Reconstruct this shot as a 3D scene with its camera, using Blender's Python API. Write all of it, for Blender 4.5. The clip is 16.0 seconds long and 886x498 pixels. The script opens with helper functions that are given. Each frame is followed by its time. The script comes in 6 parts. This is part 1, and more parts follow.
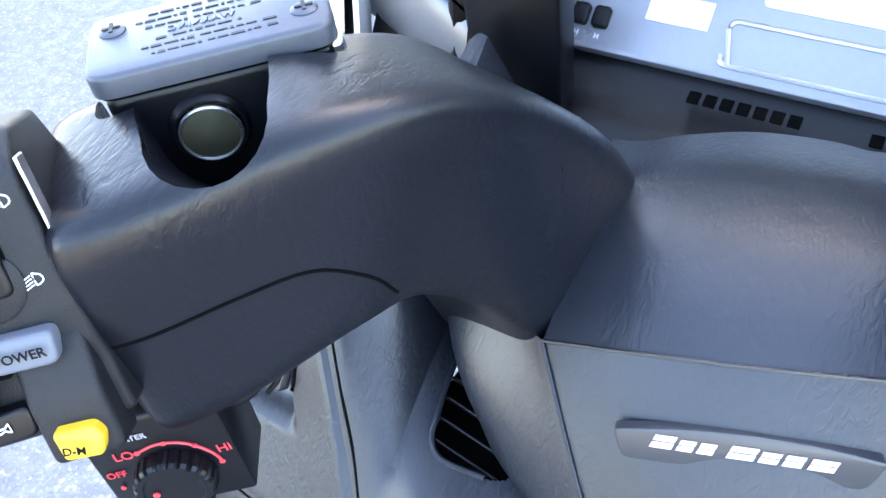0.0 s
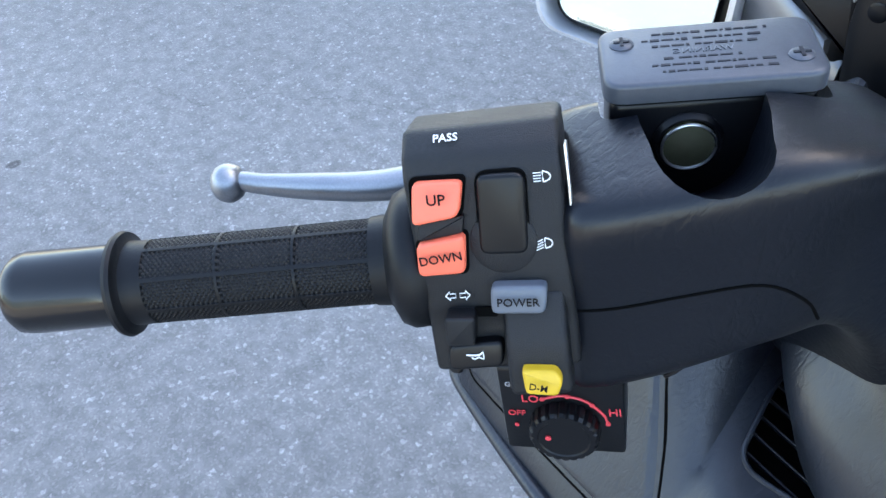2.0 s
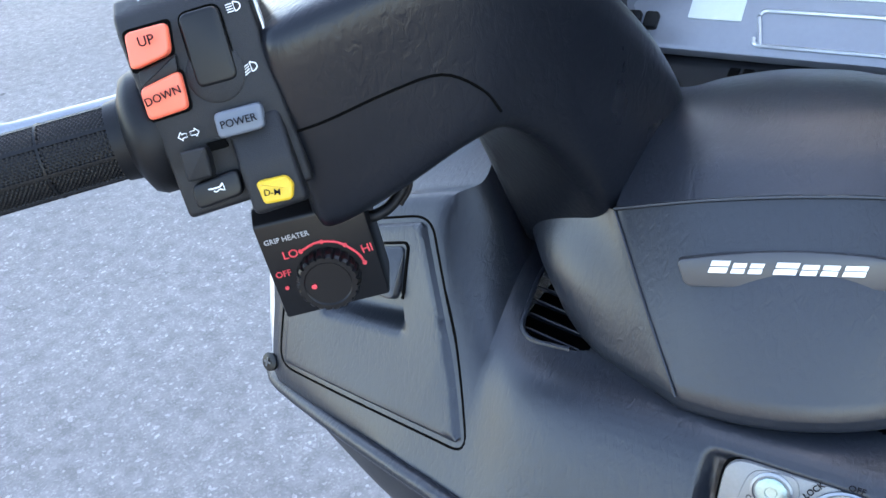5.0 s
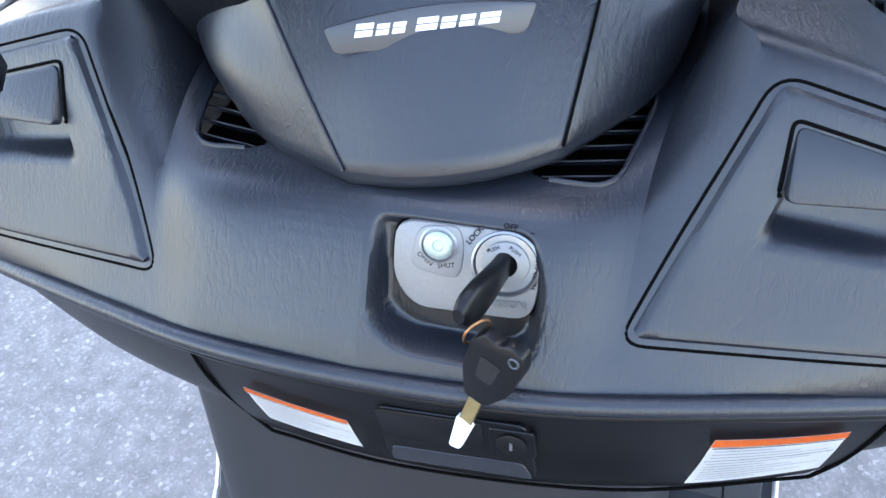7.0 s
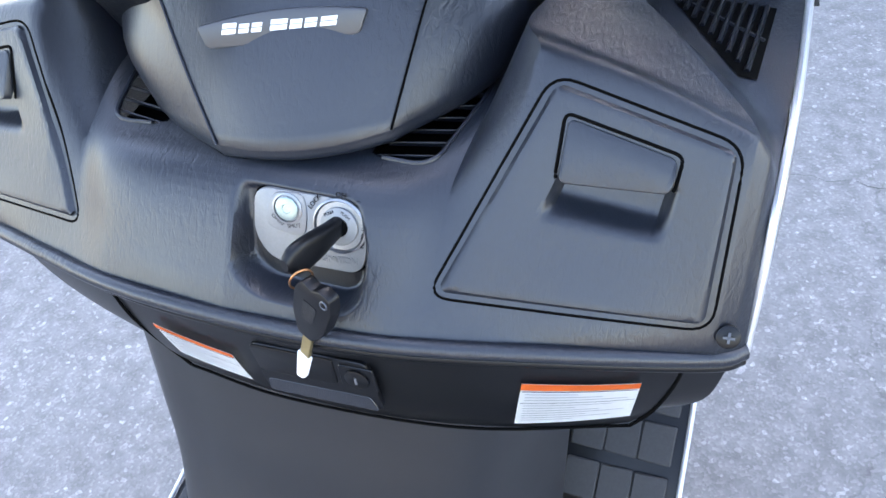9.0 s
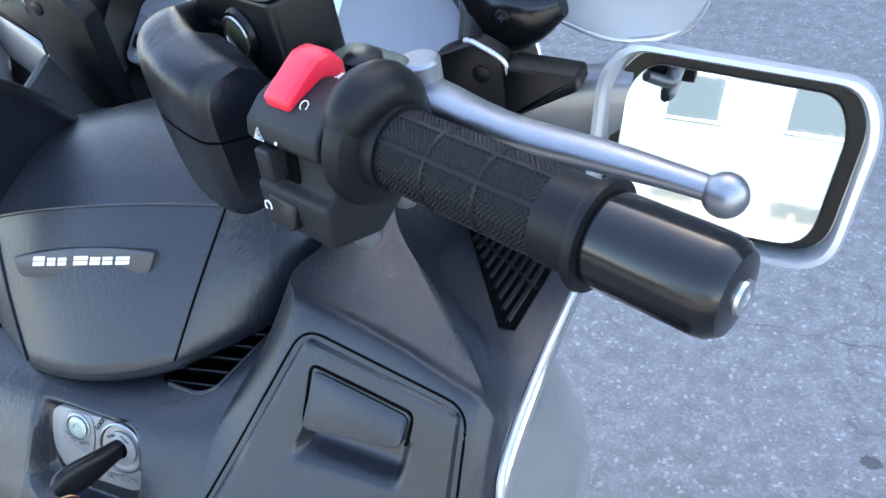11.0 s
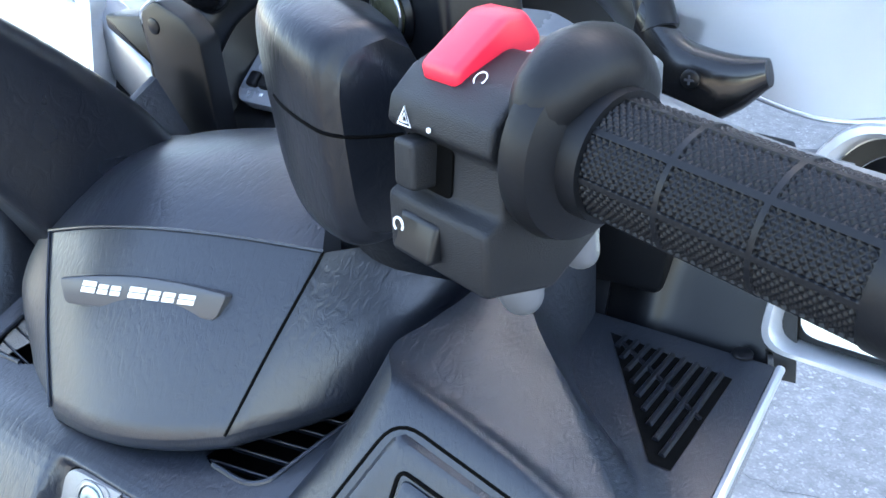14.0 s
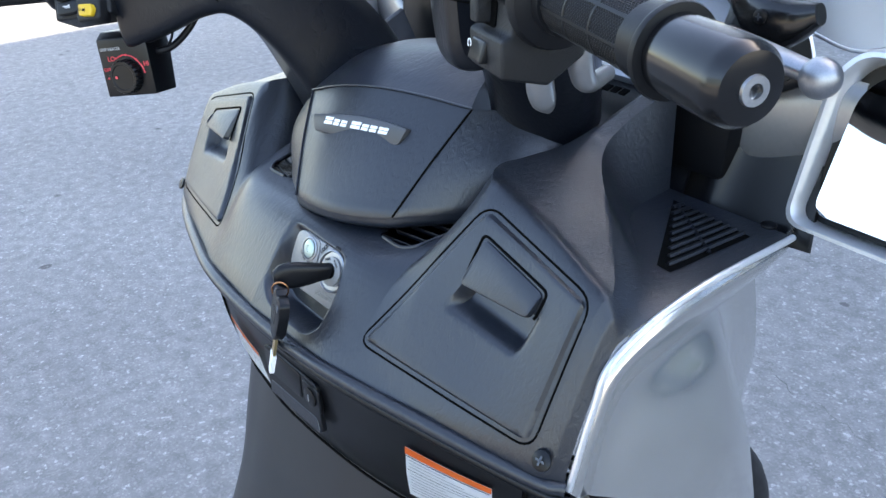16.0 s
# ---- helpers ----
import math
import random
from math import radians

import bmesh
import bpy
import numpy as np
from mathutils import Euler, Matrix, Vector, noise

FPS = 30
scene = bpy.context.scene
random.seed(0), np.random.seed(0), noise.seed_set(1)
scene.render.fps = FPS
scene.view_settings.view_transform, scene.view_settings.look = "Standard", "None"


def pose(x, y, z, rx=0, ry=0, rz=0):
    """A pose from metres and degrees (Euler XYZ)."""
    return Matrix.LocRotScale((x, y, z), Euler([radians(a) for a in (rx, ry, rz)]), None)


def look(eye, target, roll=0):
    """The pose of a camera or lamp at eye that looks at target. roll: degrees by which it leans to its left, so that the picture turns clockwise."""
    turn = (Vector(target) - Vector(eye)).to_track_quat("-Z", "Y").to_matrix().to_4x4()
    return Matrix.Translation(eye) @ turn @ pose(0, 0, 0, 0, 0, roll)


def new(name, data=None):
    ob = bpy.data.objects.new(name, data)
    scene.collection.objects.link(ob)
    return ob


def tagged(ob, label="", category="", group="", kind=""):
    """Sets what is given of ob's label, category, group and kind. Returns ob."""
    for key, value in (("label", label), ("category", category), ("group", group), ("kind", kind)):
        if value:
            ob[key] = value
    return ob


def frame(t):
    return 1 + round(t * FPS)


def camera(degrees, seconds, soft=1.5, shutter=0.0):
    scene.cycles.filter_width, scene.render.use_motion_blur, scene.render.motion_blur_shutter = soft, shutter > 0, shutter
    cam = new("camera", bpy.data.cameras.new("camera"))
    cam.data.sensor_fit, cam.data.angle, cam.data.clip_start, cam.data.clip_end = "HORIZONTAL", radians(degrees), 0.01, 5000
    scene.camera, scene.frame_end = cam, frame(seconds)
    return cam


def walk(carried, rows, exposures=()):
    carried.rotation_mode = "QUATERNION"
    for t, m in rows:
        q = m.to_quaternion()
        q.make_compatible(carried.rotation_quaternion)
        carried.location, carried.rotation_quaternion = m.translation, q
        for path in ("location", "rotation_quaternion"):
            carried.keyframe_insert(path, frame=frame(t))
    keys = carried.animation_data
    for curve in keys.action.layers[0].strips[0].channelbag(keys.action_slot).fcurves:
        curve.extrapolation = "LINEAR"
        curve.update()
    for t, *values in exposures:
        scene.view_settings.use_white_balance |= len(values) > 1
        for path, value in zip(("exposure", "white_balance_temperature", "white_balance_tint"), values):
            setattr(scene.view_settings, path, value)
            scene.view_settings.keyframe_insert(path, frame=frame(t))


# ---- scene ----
cam = camera(55.2, 16.0)
# seconds, eye, target, roll
PATH = [
    (0, (0.029, -0.159, 1.411), (-0.747, 1.019, -0.007), -6.1),
    (0.5, (-0.001, -0.184, 1.437), (-0.901, 0.834, -0.031), -8.0),
    (1, (-0.015, -0.202, 1.449), (-0.994, 0.752, -0.011), -7.3),
    (1.5, (-0.025, -0.228, 1.453), (-1.079, 0.69, 0.023), -6.1),
    (2, (-0.024, -0.236, 1.45), (-1.132, 0.655, 0.043), -6.2),
    (2.5, (-0.016, -0.24, 1.448), (-1.166, 0.639, 0.068), -6.4),
    (3, (-0.004, -0.25, 1.435), (-1.212, 0.651, 0.12), -6.3),
    (3.5, (0.027, -0.254, 1.426), (-1.242, 0.681, 0.195), -7.0),
    (4, (0.067, -0.259, 1.408), (-1.244, 0.712, 0.252), -9.5),
    (4.5, (0.084, -0.278, 1.397), (-1.163, 0.841, 0.304), -11.2),
    (5, (0.089, -0.306, 1.363), (-0.911, 1.021, 0.25), -9.5),
    (5.2, (0.095, -0.31, 1.353), (-0.784, 1.081, 0.217), -8.3),
    (7.3, (0.162, -0.299, 1.307), (-0.37, 1.023, -0.097), -8.1),
    (7.5, (0.165, -0.302, 1.305), (-0.375, 1.009, -0.105), -8.0),
    (8, (0.175, -0.314, 1.294), (-0.384, 0.956, -0.146), -8.5),
    (8.5, (0.215, -0.322, 1.311), (-0.388, 0.914, -0.141), -9.7),
    (9, (0.303, -0.319, 1.347), (-0.375, 0.936, -0.056), -10.2),
    (9.5, (0.4, -0.299, 1.373), (-0.334, 1.012, 0.052), -10.5),
    (10, (0.449, -0.273, 1.403), (-0.299, 1.081, 0.135), -11.0),
    (10.2, (0.455, -0.262, 1.404), (-0.297, 1.105, 0.153), -10.9),
    (12.3, (0.422, -0.191, 1.426), (-0.54, 1.131, 0.273), -5.1),
    (12.5, (0.409, -0.193, 1.413), (-0.565, 1.142, 0.287), -4.8),
    (13, (0.383, -0.183, 1.377), (-0.606, 1.199, 0.323), -4.0),
    (13.5, (0.371, -0.169, 1.344), (-0.628, 1.249, 0.347), -3.5),
    (14, (0.377, -0.171, 1.329), (-0.645, 1.257, 0.372), -3.1),
    (14.5, (0.382, -0.189, 1.33), (-0.675, 1.224, 0.388), -2.3),
    (15, (0.412, -0.226, 1.336), (-0.693, 1.143, 0.385), -2.0),
    (15.5, (0.487, -0.259, 1.332), (-0.755, 0.985, 0.379), -2.8),
    (16, (0.605, -0.278, 1.331), (-0.853, 0.731, 0.408), -3.8),
]
# seconds, stops, kelvin, tint
EXPOSURES = [(0.0, 3.9, 7300, 14), (1.0, 3.4, 7300, 11), (1.5, 3.0, 7350, 12), (2.0, 2.85, 7200, 10), (4.5, 2.9, 7300, 12), (5.0, 3.1, 7300, 12), (8.0, 3.42, 7700, 16), (9.0, 3.4, 7700, 16), (9.5, 3.2, 7600, 15), (10.0, 3.3, 7450, 13), (12.5, 2.45, 6600, 11), (13.0, 3.1, 6900, 11), (13.5, 3.45, 7050, 11), (14.0, 3.55, 7150, 11), (14.5, 3.5, 7100, 12), (15.0, 3.35, 7250, 13), (15.5, 3.3, 7350, 13), (16.0, 2.8, 7350, 12)]
walk(cam, [(t, look(eye, target, roll)) for t, eye, target, roll in PATH], EXPOSURES)

# ---- world, sun and exposure ----
world = bpy.data.worlds.new("sky")
scene.world = world
world.use_nodes = True
wn = world.node_tree.nodes
sky = wn.new("ShaderNodeTexSky")
sky.sky_type, sky.sun_disc = "NISHITA", False
SUN_ELEVATION, SUN_TURN = 42.0, 4.0
sky.sun_elevation, sky.sun_rotation = radians(SUN_ELEVATION), radians(SUN_TURN)
wn["Background"].inputs[1].default_value = 0.15
world.node_tree.links.new(sky.outputs[0], wn["Background"].inputs[0])
sun = new("sun", bpy.data.lights.new("sun", "SUN"))
sun.data.energy, sun.data.angle, sun.data.color = 3.6, radians(0.5), (1.0, 0.94, 0.85)
sun.matrix_world = pose(0, 0, 12, 90 - SUN_ELEVATION, 0, 180 - SUN_TURN)


# ---- materials ----
def material(name, colour, rough=0.5, metal=0.0, vary=0.12, scale=60.0, bump=0.0, bump_scale=400.0, grain="noise", coat=0.0, spec=0.5, rvar=0.06):
    """A principled material with a stain-scale and a grain-scale variation, and a fine relief."""
    m = bpy.data.materials.new(name)
    m.use_nodes = True
    n, l = m.node_tree.nodes, m.node_tree.links
    b = n["Principled BSDF"]
    b.inputs["Metallic"].default_value = metal
    b.inputs["Coat Weight"].default_value = coat
    b.inputs["Specular IOR Level"].default_value = spec
    co = n.new("ShaderNodeTexCoord")
    big = n.new("ShaderNodeTexNoise")
    big.inputs["Scale"].default_value, big.inputs["Detail"].default_value = scale * 0.15, 6
    fine = n.new("ShaderNodeTexNoise")
    fine.inputs["Scale"].default_value, fine.inputs["Detail"].default_value = scale * 4, 4
    l.new(co.outputs["Object"], big.inputs["Vector"])
    l.new(co.outputs["Object"], fine.inputs["Vector"])
    add = n.new("ShaderNodeMath")
    add.operation = "ADD"
    l.new(big.outputs["Fac"], add.inputs[0])
    l.new(fine.outputs["Fac"], add.inputs[1])
    ramp = n.new("ShaderNodeMapRange")
    ramp.inputs["From Min"].default_value, ramp.inputs["From Max"].default_value = 0.6, 1.4
    ramp.inputs["To Min"].default_value, ramp.inputs["To Max"].default_value = 1 - vary, 1 + vary
    l.new(add.outputs[0], ramp.inputs["Value"])
    mix = n.new("ShaderNodeVectorMath")
    mix.operation = "SCALE"
    mix.inputs[0].default_value = colour
    l.new(ramp.outputs[0], mix.inputs["Scale"])
    l.new(mix.outputs[0], b.inputs["Base Color"])
    rr = n.new("ShaderNodeMapRange")
    rr.inputs["From Min"].default_value, rr.inputs["From Max"].default_value = 0.3, 0.7
    rr.inputs["To Min"].default_value, rr.inputs["To Max"].default_value = max(0.0, rough - rvar), min(1.0, rough + rvar)
    l.new(big.outputs["Fac"], rr.inputs["Value"])
    l.new(rr.outputs[0], b.inputs["Roughness"])
    if bump:
        bp = n.new("ShaderNodeBump")
        bp.inputs["Strength"].default_value, bp.inputs["Distance"].default_value = bump, 0.0006
        if grain == "leather":
            # soft creases drawn out along the panel, stronger in some places than in others
            st = n.new("ShaderNodeVectorMath")
            st.operation = "MULTIPLY"
            st.inputs[1].default_value = (1.0, 0.42, 0.42)
            l.new(co.outputs["Object"], st.inputs[0])
            crease = n.new("ShaderNodeTexNoise")
            crease.inputs["Scale"].default_value, crease.inputs["Detail"].default_value = bump_scale * 0.75, 3
            crease.inputs["Distortion"].default_value = 0.9
            l.new(st.outputs[0], crease.inputs["Vector"])
            pore = n.new("ShaderNodeTexNoise")
            pore.inputs["Scale"].default_value, pore.inputs["Detail"].default_value = bump_scale * 3.2, 2
            l.new(co.outputs["Object"], pore.inputs["Vector"])
            zone = n.new("ShaderNodeTexNoise")
            zone.inputs["Scale"].default_value, zone.inputs["Detail"].default_value = 16, 3
            l.new(co.outputs["Object"], zone.inputs["Vector"])
            zr = n.new("ShaderNodeMapRange")
            zr.inputs["From Min"].default_value, zr.inputs["From Max"].default_value = 0.40, 0.66
            zr.inputs["To Min"].default_value, zr.inputs["To Max"].default_value = 0.35, 1.25
            l.new(zone.outputs["Fac"], zr.inputs["Value"])
            cl = n.new("ShaderNodeMapRange")
            cl.inputs["From Min"].default_value, cl.inputs["From Max"].default_value = 0.32, 0.58
            l.new(crease.outputs["Fac"], cl.inputs["Value"])
            ht = n.new("ShaderNodeMath")
            ht.operation = "MULTIPLY"
            l.new(cl.outputs[0], ht.inputs[0])
            l.new(zr.outputs[0], ht.inputs[1])
            mixh = n.new("ShaderNodeMath")
            mixh.operation = "MULTIPLY_ADD"
            mixh.inputs[1].default_value = 0.35
            l.new(pore.outputs["Fac"], mixh.inputs[0])
            l.new(ht.outputs[0], mixh.inputs[2])
            l.new(mixh.outputs[0], bp.inputs["Height"])
        else:
            g = n.new("ShaderNodeTexNoise")
            g.inputs["Scale"].default_value, g.inputs["Detail"].default_value = bump_scale, 3
            l.new(co.outputs["Object"], g.inputs["Vector"])
            l.new(g.outputs["Fac"], bp.inputs["Height"])
        l.new(bp.outputs[0], b.inputs["Normal"])
    return m


def asphalt_material():
    m = bpy.data.materials.new("asphalt")
    m.use_nodes = True
    n, l = m.node_tree.nodes, m.node_tree.links
    b = n["Principled BSDF"]
    co = n.new("ShaderNodeTexCoord")

    def noise_node(s, d):
        t = n.new("ShaderNodeTexNoise")
        t.inputs["Scale"].default_value, t.inputs["Detail"].default_value = s, d
        l.new(co.outputs["Object"], t.inputs["Vector"])
        return t
    v = n.new("ShaderNodeTexVoronoi")
    v.inputs["Scale"].default_value = 190
    l.new(co.outputs["Object"], v.inputs["Vector"])
    v2 = n.new("ShaderNodeTexVoronoi")
    v2.inputs["Scale"].default_value = 120
    l.new(co.outputs["Object"], v2.inputs["Vector"])
    sep = n.new("ShaderNodeSeparateColor")
    l.new(v.outputs["Color"], sep.inputs[0])
    r = n.new("ShaderNodeValToRGB")
    r.color_ramp.elements[0].position, r.color_ramp.elements[0].color = 0.0, (0.158, 0.155, 0.152, 1)
    r.color_ramp.elements[1].position, r.color_ramp.elements[1].color = 1.0, (0.236, 0.231, 0.224, 1)
    e = r.color_ramp.elements.new(0.75)
    e.color = (0.188, 0.184, 0.180, 1)
    l.new(sep.outputs[0], r.inputs[0])
    big = noise_node(0.9, 7)
    mid = noise_node(22, 8)
    mr = n.new("ShaderNodeMapRange")
    mr.inputs["From Min"].default_value, mr.inputs["From Max"].default_value = 0.3, 0.7
    mr.inputs["To Min"].default_value, mr.inputs["To Max"].default_value = 0.80, 1.20
    l.new(mid.outputs["Fac"], mr.inputs["Value"])
    mr2 = n.new("ShaderNodeMapRange")
    mr2.inputs["From Min"].default_value, mr2.inputs["From Max"].default_value = 0.3, 0.7
    mr2.inputs["To Min"].default_value, mr2.inputs["To Max"].default_value = 0.90, 1.10
    l.new(big.outputs["Fac"], mr2.inputs["Value"])
    # pale single stones
    sep2 = n.new("ShaderNodeSeparateColor")
    l.new(v2.outputs["Color"], sep2.inputs[0])
    st = n.new("ShaderNodeMapRange")
    st.inputs["From Min"].default_value, st.inputs["From Max"].default_value = 0.945, 0.970
    st.inputs["To Min"].default_value, st.inputs["To Max"].default_value = 1.0, 1.55
    l.new(sep2.outputs[1], st.inputs["Value"])
    k = n.new("ShaderNodeMath")
    k.operation = "MULTIPLY"
    l.new(mr.outputs[0], k.inputs[0])
    l.new(mr2.outputs[0], k.inputs[1])
    k2 = n.new("ShaderNodeMath")
    k2.operation = "MULTIPLY"
    l.new(k.outputs[0], k2.inputs[0])
    l.new(st.outputs[0], k2.inputs[1])
    # a few dark oil drops
    vo = n.new("ShaderNodeTexVoronoi")
    vo.inputs["Scale"].default_value = 2.6
    wv = noise_node(40, 3)
    wa = n.new("ShaderNodeVectorMath")
    wa.operation = "MULTIPLY_ADD"
    wa.inputs[1].default_value = (0.03, 0.03, 0.0)
    l.new(wv.outputs["Color"], wa.inputs[0])
    l.new(co.outputs["Object"], wa.inputs[2])
    l.new(wa.outputs[0], vo.inputs["Vector"])
    od = n.new("ShaderNodeMapRange")
    od.inputs["From Min"].default_value, od.inputs["From Max"].default_value = 0.035, 0.06
    od.inputs["To Min"].default_value, od.inputs["To Max"].default_value = 0.38, 1.0
    l.new(vo.outputs["Distance"], od.inputs["Value"])
    k3 = n.new("ShaderNodeMath")
    k3.operation = "MULTIPLY"
    l.new(k2.outputs[0], k3.inputs[0])
    l.new(od.outputs[0], k3.inputs[1])
    # hair cracks
    vc = n.new("ShaderNodeTexVoronoi")
    vc.feature = "DISTANCE_TO_EDGE"
    vc.inputs["Scale"].default_value = 0.27
    wc = noise_node(3.5, 6)
    wb = n.new("ShaderNodeVectorMath")
    wb.operation = "MULTIPLY_ADD"
    wb.inputs[1].default_value = (0.55, 0.55, 0.0)
    l.new(wc.outputs["Color"], wb.inputs[0])
    l.new(co.outputs["Object"], wb.inputs[2])
    l.new(wb.outputs[0], vc.inputs["Vector"])
    cr = n.new("ShaderNodeMapRange")
    cr.inputs["From Min"].default_value, cr.inputs["From Max"].default_value = 0.0004, 0.0014
    cr.inputs["To Min"].default_value, cr.inputs["To Max"].default_value = 0.80, 1.0
    l.new(vc.outputs["Distance"], cr.inputs["Value"])
    k4 = n.new("ShaderNodeMath")
    k4.operation = "MULTIPLY"
    l.new(k3.outputs[0], k4.inputs[0])
    l.new(cr.outputs[0], k4.inputs[1])
    k3 = k4
    sc = n.new("ShaderNodeVectorMath")
    sc.operation = "SCALE"
    l.new(r.outputs[0], sc.inputs[0])
    l.new(k3.outputs[0], sc.inputs["Scale"])
    l.new(sc.outputs[0], b.inputs["Base Color"])
    b.inputs["Roughness"].default_value = 0.85
    bp = n.new("ShaderNodeBump")
    bp.inputs["Strength"].default_value, bp.inputs["Distance"].default_value = 0.45, 0.003
    l.new(v.outputs["Distance"], bp.inputs["Height"])
    l.new(bp.outputs[0], b.inputs["Normal"])
    return m


def glass_material(name, tint, rough=0.0):
    m = bpy.data.materials.new(name)
    m.use_nodes = True
    b = m.node_tree.nodes["Principled BSDF"]
    b.inputs["Base Color"].default_value = (*tint, 1)
    b.inputs["Roughness"].default_value = rough
    # the share not let through is a pale veil, painted in for reflections
    b.inputs["Transmission Weight"].default_value = 0.70
    b.inputs["IOR"].default_value = 1.40
    return m


GRAINED = material("grained_grey_plastic", (0.0092, 0.0119, 0.0180), 0.36, spec=0.62, vary=0.14, scale=50, bump=0.30, bump_scale=430, grain="leather")
COVER = material("handlebar_black_plastic", (0.0042, 0.0055, 0.0088), 0.31, spec=0.36, vary=0.12, scale=50, bump=0.22, bump_scale=400, grain="leather")
BLACK = material("smooth_black_plastic", (0.0032, 0.0036, 0.0048), 0.34, spec=0.28, vary=0.15, scale=80, bump=0.08, bump_scale=900)
LIDBLACK = material("satin_black_plastic", (0.0038, 0.0042, 0.0054), 0.36, spec=0.30, vary=0.10, scale=60, bump=0.05, bump_scale=1500)
# near-black for gaps and seams, and for the shade in the shoulder vent
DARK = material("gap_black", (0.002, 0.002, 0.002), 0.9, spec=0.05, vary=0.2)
CAST = material("crackle_black_housing", (0.0060, 0.0066, 0.0084), 0.46, spec=0.36, vary=0.30, scale=160, bump=0.55, bump_scale=2300)
RUBBER = material("black_rubber", (0.0042, 0.0046, 0.0058), 0.44, spec=0.24, vary=0.18, scale=120, bump=0.12, bump_scale=700)
GLOSS = material("gloss_black_metal", (0.0045, 0.0045, 0.0052), 0.20, spec=0.4, vary=0.2, scale=60, coat=0.15)
CAPGREY = material("painted_grey_metal", (0.062, 0.070, 0.086), 0.38, metal=0.35, vary=0.10, scale=90, bump=0.08, bump_scale=1200)
CASTING = material("dull_green_casting", (0.105, 0.115, 0.088), 0.5, metal=0.3, vary=0.18, scale=90, bump=0.1, bump_scale=900)
ALLOY = material("scuffed_alloy", (0.30, 0.31, 0.33), 0.40, metal=1.0, vary=0.14, scale=260, bump=0.10, bump_scale=1500, rvar=0.08)
STEEL = material("zinc_steel", (0.60, 0.60, 0.60), 0.30, metal=1.0, vary=0.15, scale=150)
SILVER = material("silver_paint", (0.58, 0.57, 0.54), 0.20, metal=0.9, vary=0.012, scale=300, coat=0.6, rvar=0.008)
EDGE = material("pale_silver_edge", (0.62, 0.63, 0.65), 0.32, metal=0.6, vary=0.05)
ZINC = material("zinc_passivate", (0.34, 0.42, 0.40), 0.34, metal=0.7, vary=0.2, scale=200)
PLATE = material("brushed_silver_plate", (0.215, 0.215, 0.215), 0.45, metal=0.35, vary=0.10, scale=150, bump=0.06, bump_scale=1800)
SALMON = material("salmon_button", (0.88, 0.155, 0.085), 0.45, vary=0.05)
RED = material("red_switch", (0.80, 0.018, 0.045), 0.38, vary=0.05)
YELLOW = material("yellow_button", (0.62, 0.39, 0.02), 0.42, vary=0.06)
GREYBTN = material("grey_button", (0.10, 0.115, 0.14), 0.45, vary=0.06)
BADGE = material("grey_badge", (0.055, 0.058, 0.065), 0.35, metal=0.3, vary=0.05)
WHITE = material("white_print", (0.80, 0.80, 0.80), 0.5, vary=0.04)
CAPGLINT = material("embossed_grey_letters", (0.11, 0.12, 0.14), 0.4, metal=0.4, vary=0.1)
CAPPRINT = material("embossed_dark_print", (0.018, 0.020, 0.026), 0.5, vary=0.1, spec=0.2)
PRINT = material("dark_print", (0.006, 0.006, 0.008), 0.6, vary=0.1, spec=0.08)
REDPRINT = material("red_print", (0.62, 0.045, 0.06), 0.5, vary=0.06)
LABELPRINT = material("faint_label_print", (0.42, 0.43, 0.45), 0.5, vary=0.06)
GREYPRINT = material("grey_print", (0.34, 0.34, 0.35), 0.5, vary=0.06)
ORANGE = material("orange_print", (0.80, 0.17, 0.03), 0.5, vary=0.05)
PAPER = material("white_label", (0.78, 0.79, 0.80), 0.4, vary=0.04)
LCD = material("lcd_grey", (0.74, 0.78, 0.75), 0.25, vary=0.04)
PANEL = material("instrument_grey", (0.27, 0.28, 0.31), 0.30, metal=0.2, vary=0.05)
MIRROR = material("mirror_glass", (0.50, 0.52, 0.54), 0.0, metal=1.0, vary=0.0)
MIRROR.node_tree.nodes["Principled BSDF"].inputs["Roughness"].default_value = 0.01
SIGHT = material("sight_glass", (0.06, 0.058, 0.034), 0.12, vary=0.2, coat=0.2)
BRASS = material("worn_brass", (0.55, 0.42, 0.20), 0.35, metal=1.0, vary=0.15)
COPPER = material("copper_ring", (0.40, 0.20, 0.10), 0.35, metal=1.0, vary=0.15)
STEM = material("satin_grey_stem", (0.24, 0.245, 0.26), 0.32, metal=0.7, vary=0.06, scale=60)
TUNNEL = material("smooth_grey_plastic", (0.0090, 0.0102, 0.0132), 0.44, spec=0.55, vary=0.10, scale=40, bump=0.06, bump_scale=1200)
MAT = material("grey_rubber_mat", (0.030, 0.031, 0.033), 0.75, vary=0.2, scale=60, bump=0.25, bump_scale=500)
ASPHALT = asphalt_material()
TAR = material("dark_tar", (0.075, 0.074, 0.073), 0.7, vary=0.35, scale=160, bump=0.2, bump_scale=500)
VEILED = glass_material("veiled_screen", (0.93, 0.94, 0.95))


# ---- building helpers ----
from mathutils.bvhtree import BVHTree

# the shell is a little wider on its far side
WIDER = {"leg_shield_panel", "lip_bead", "lower_band", "side_cowl", "cowl_edge", "storage_door", "door_gap", "cover_screw", "screw_slot", "pull_flap", "pull_gap"}


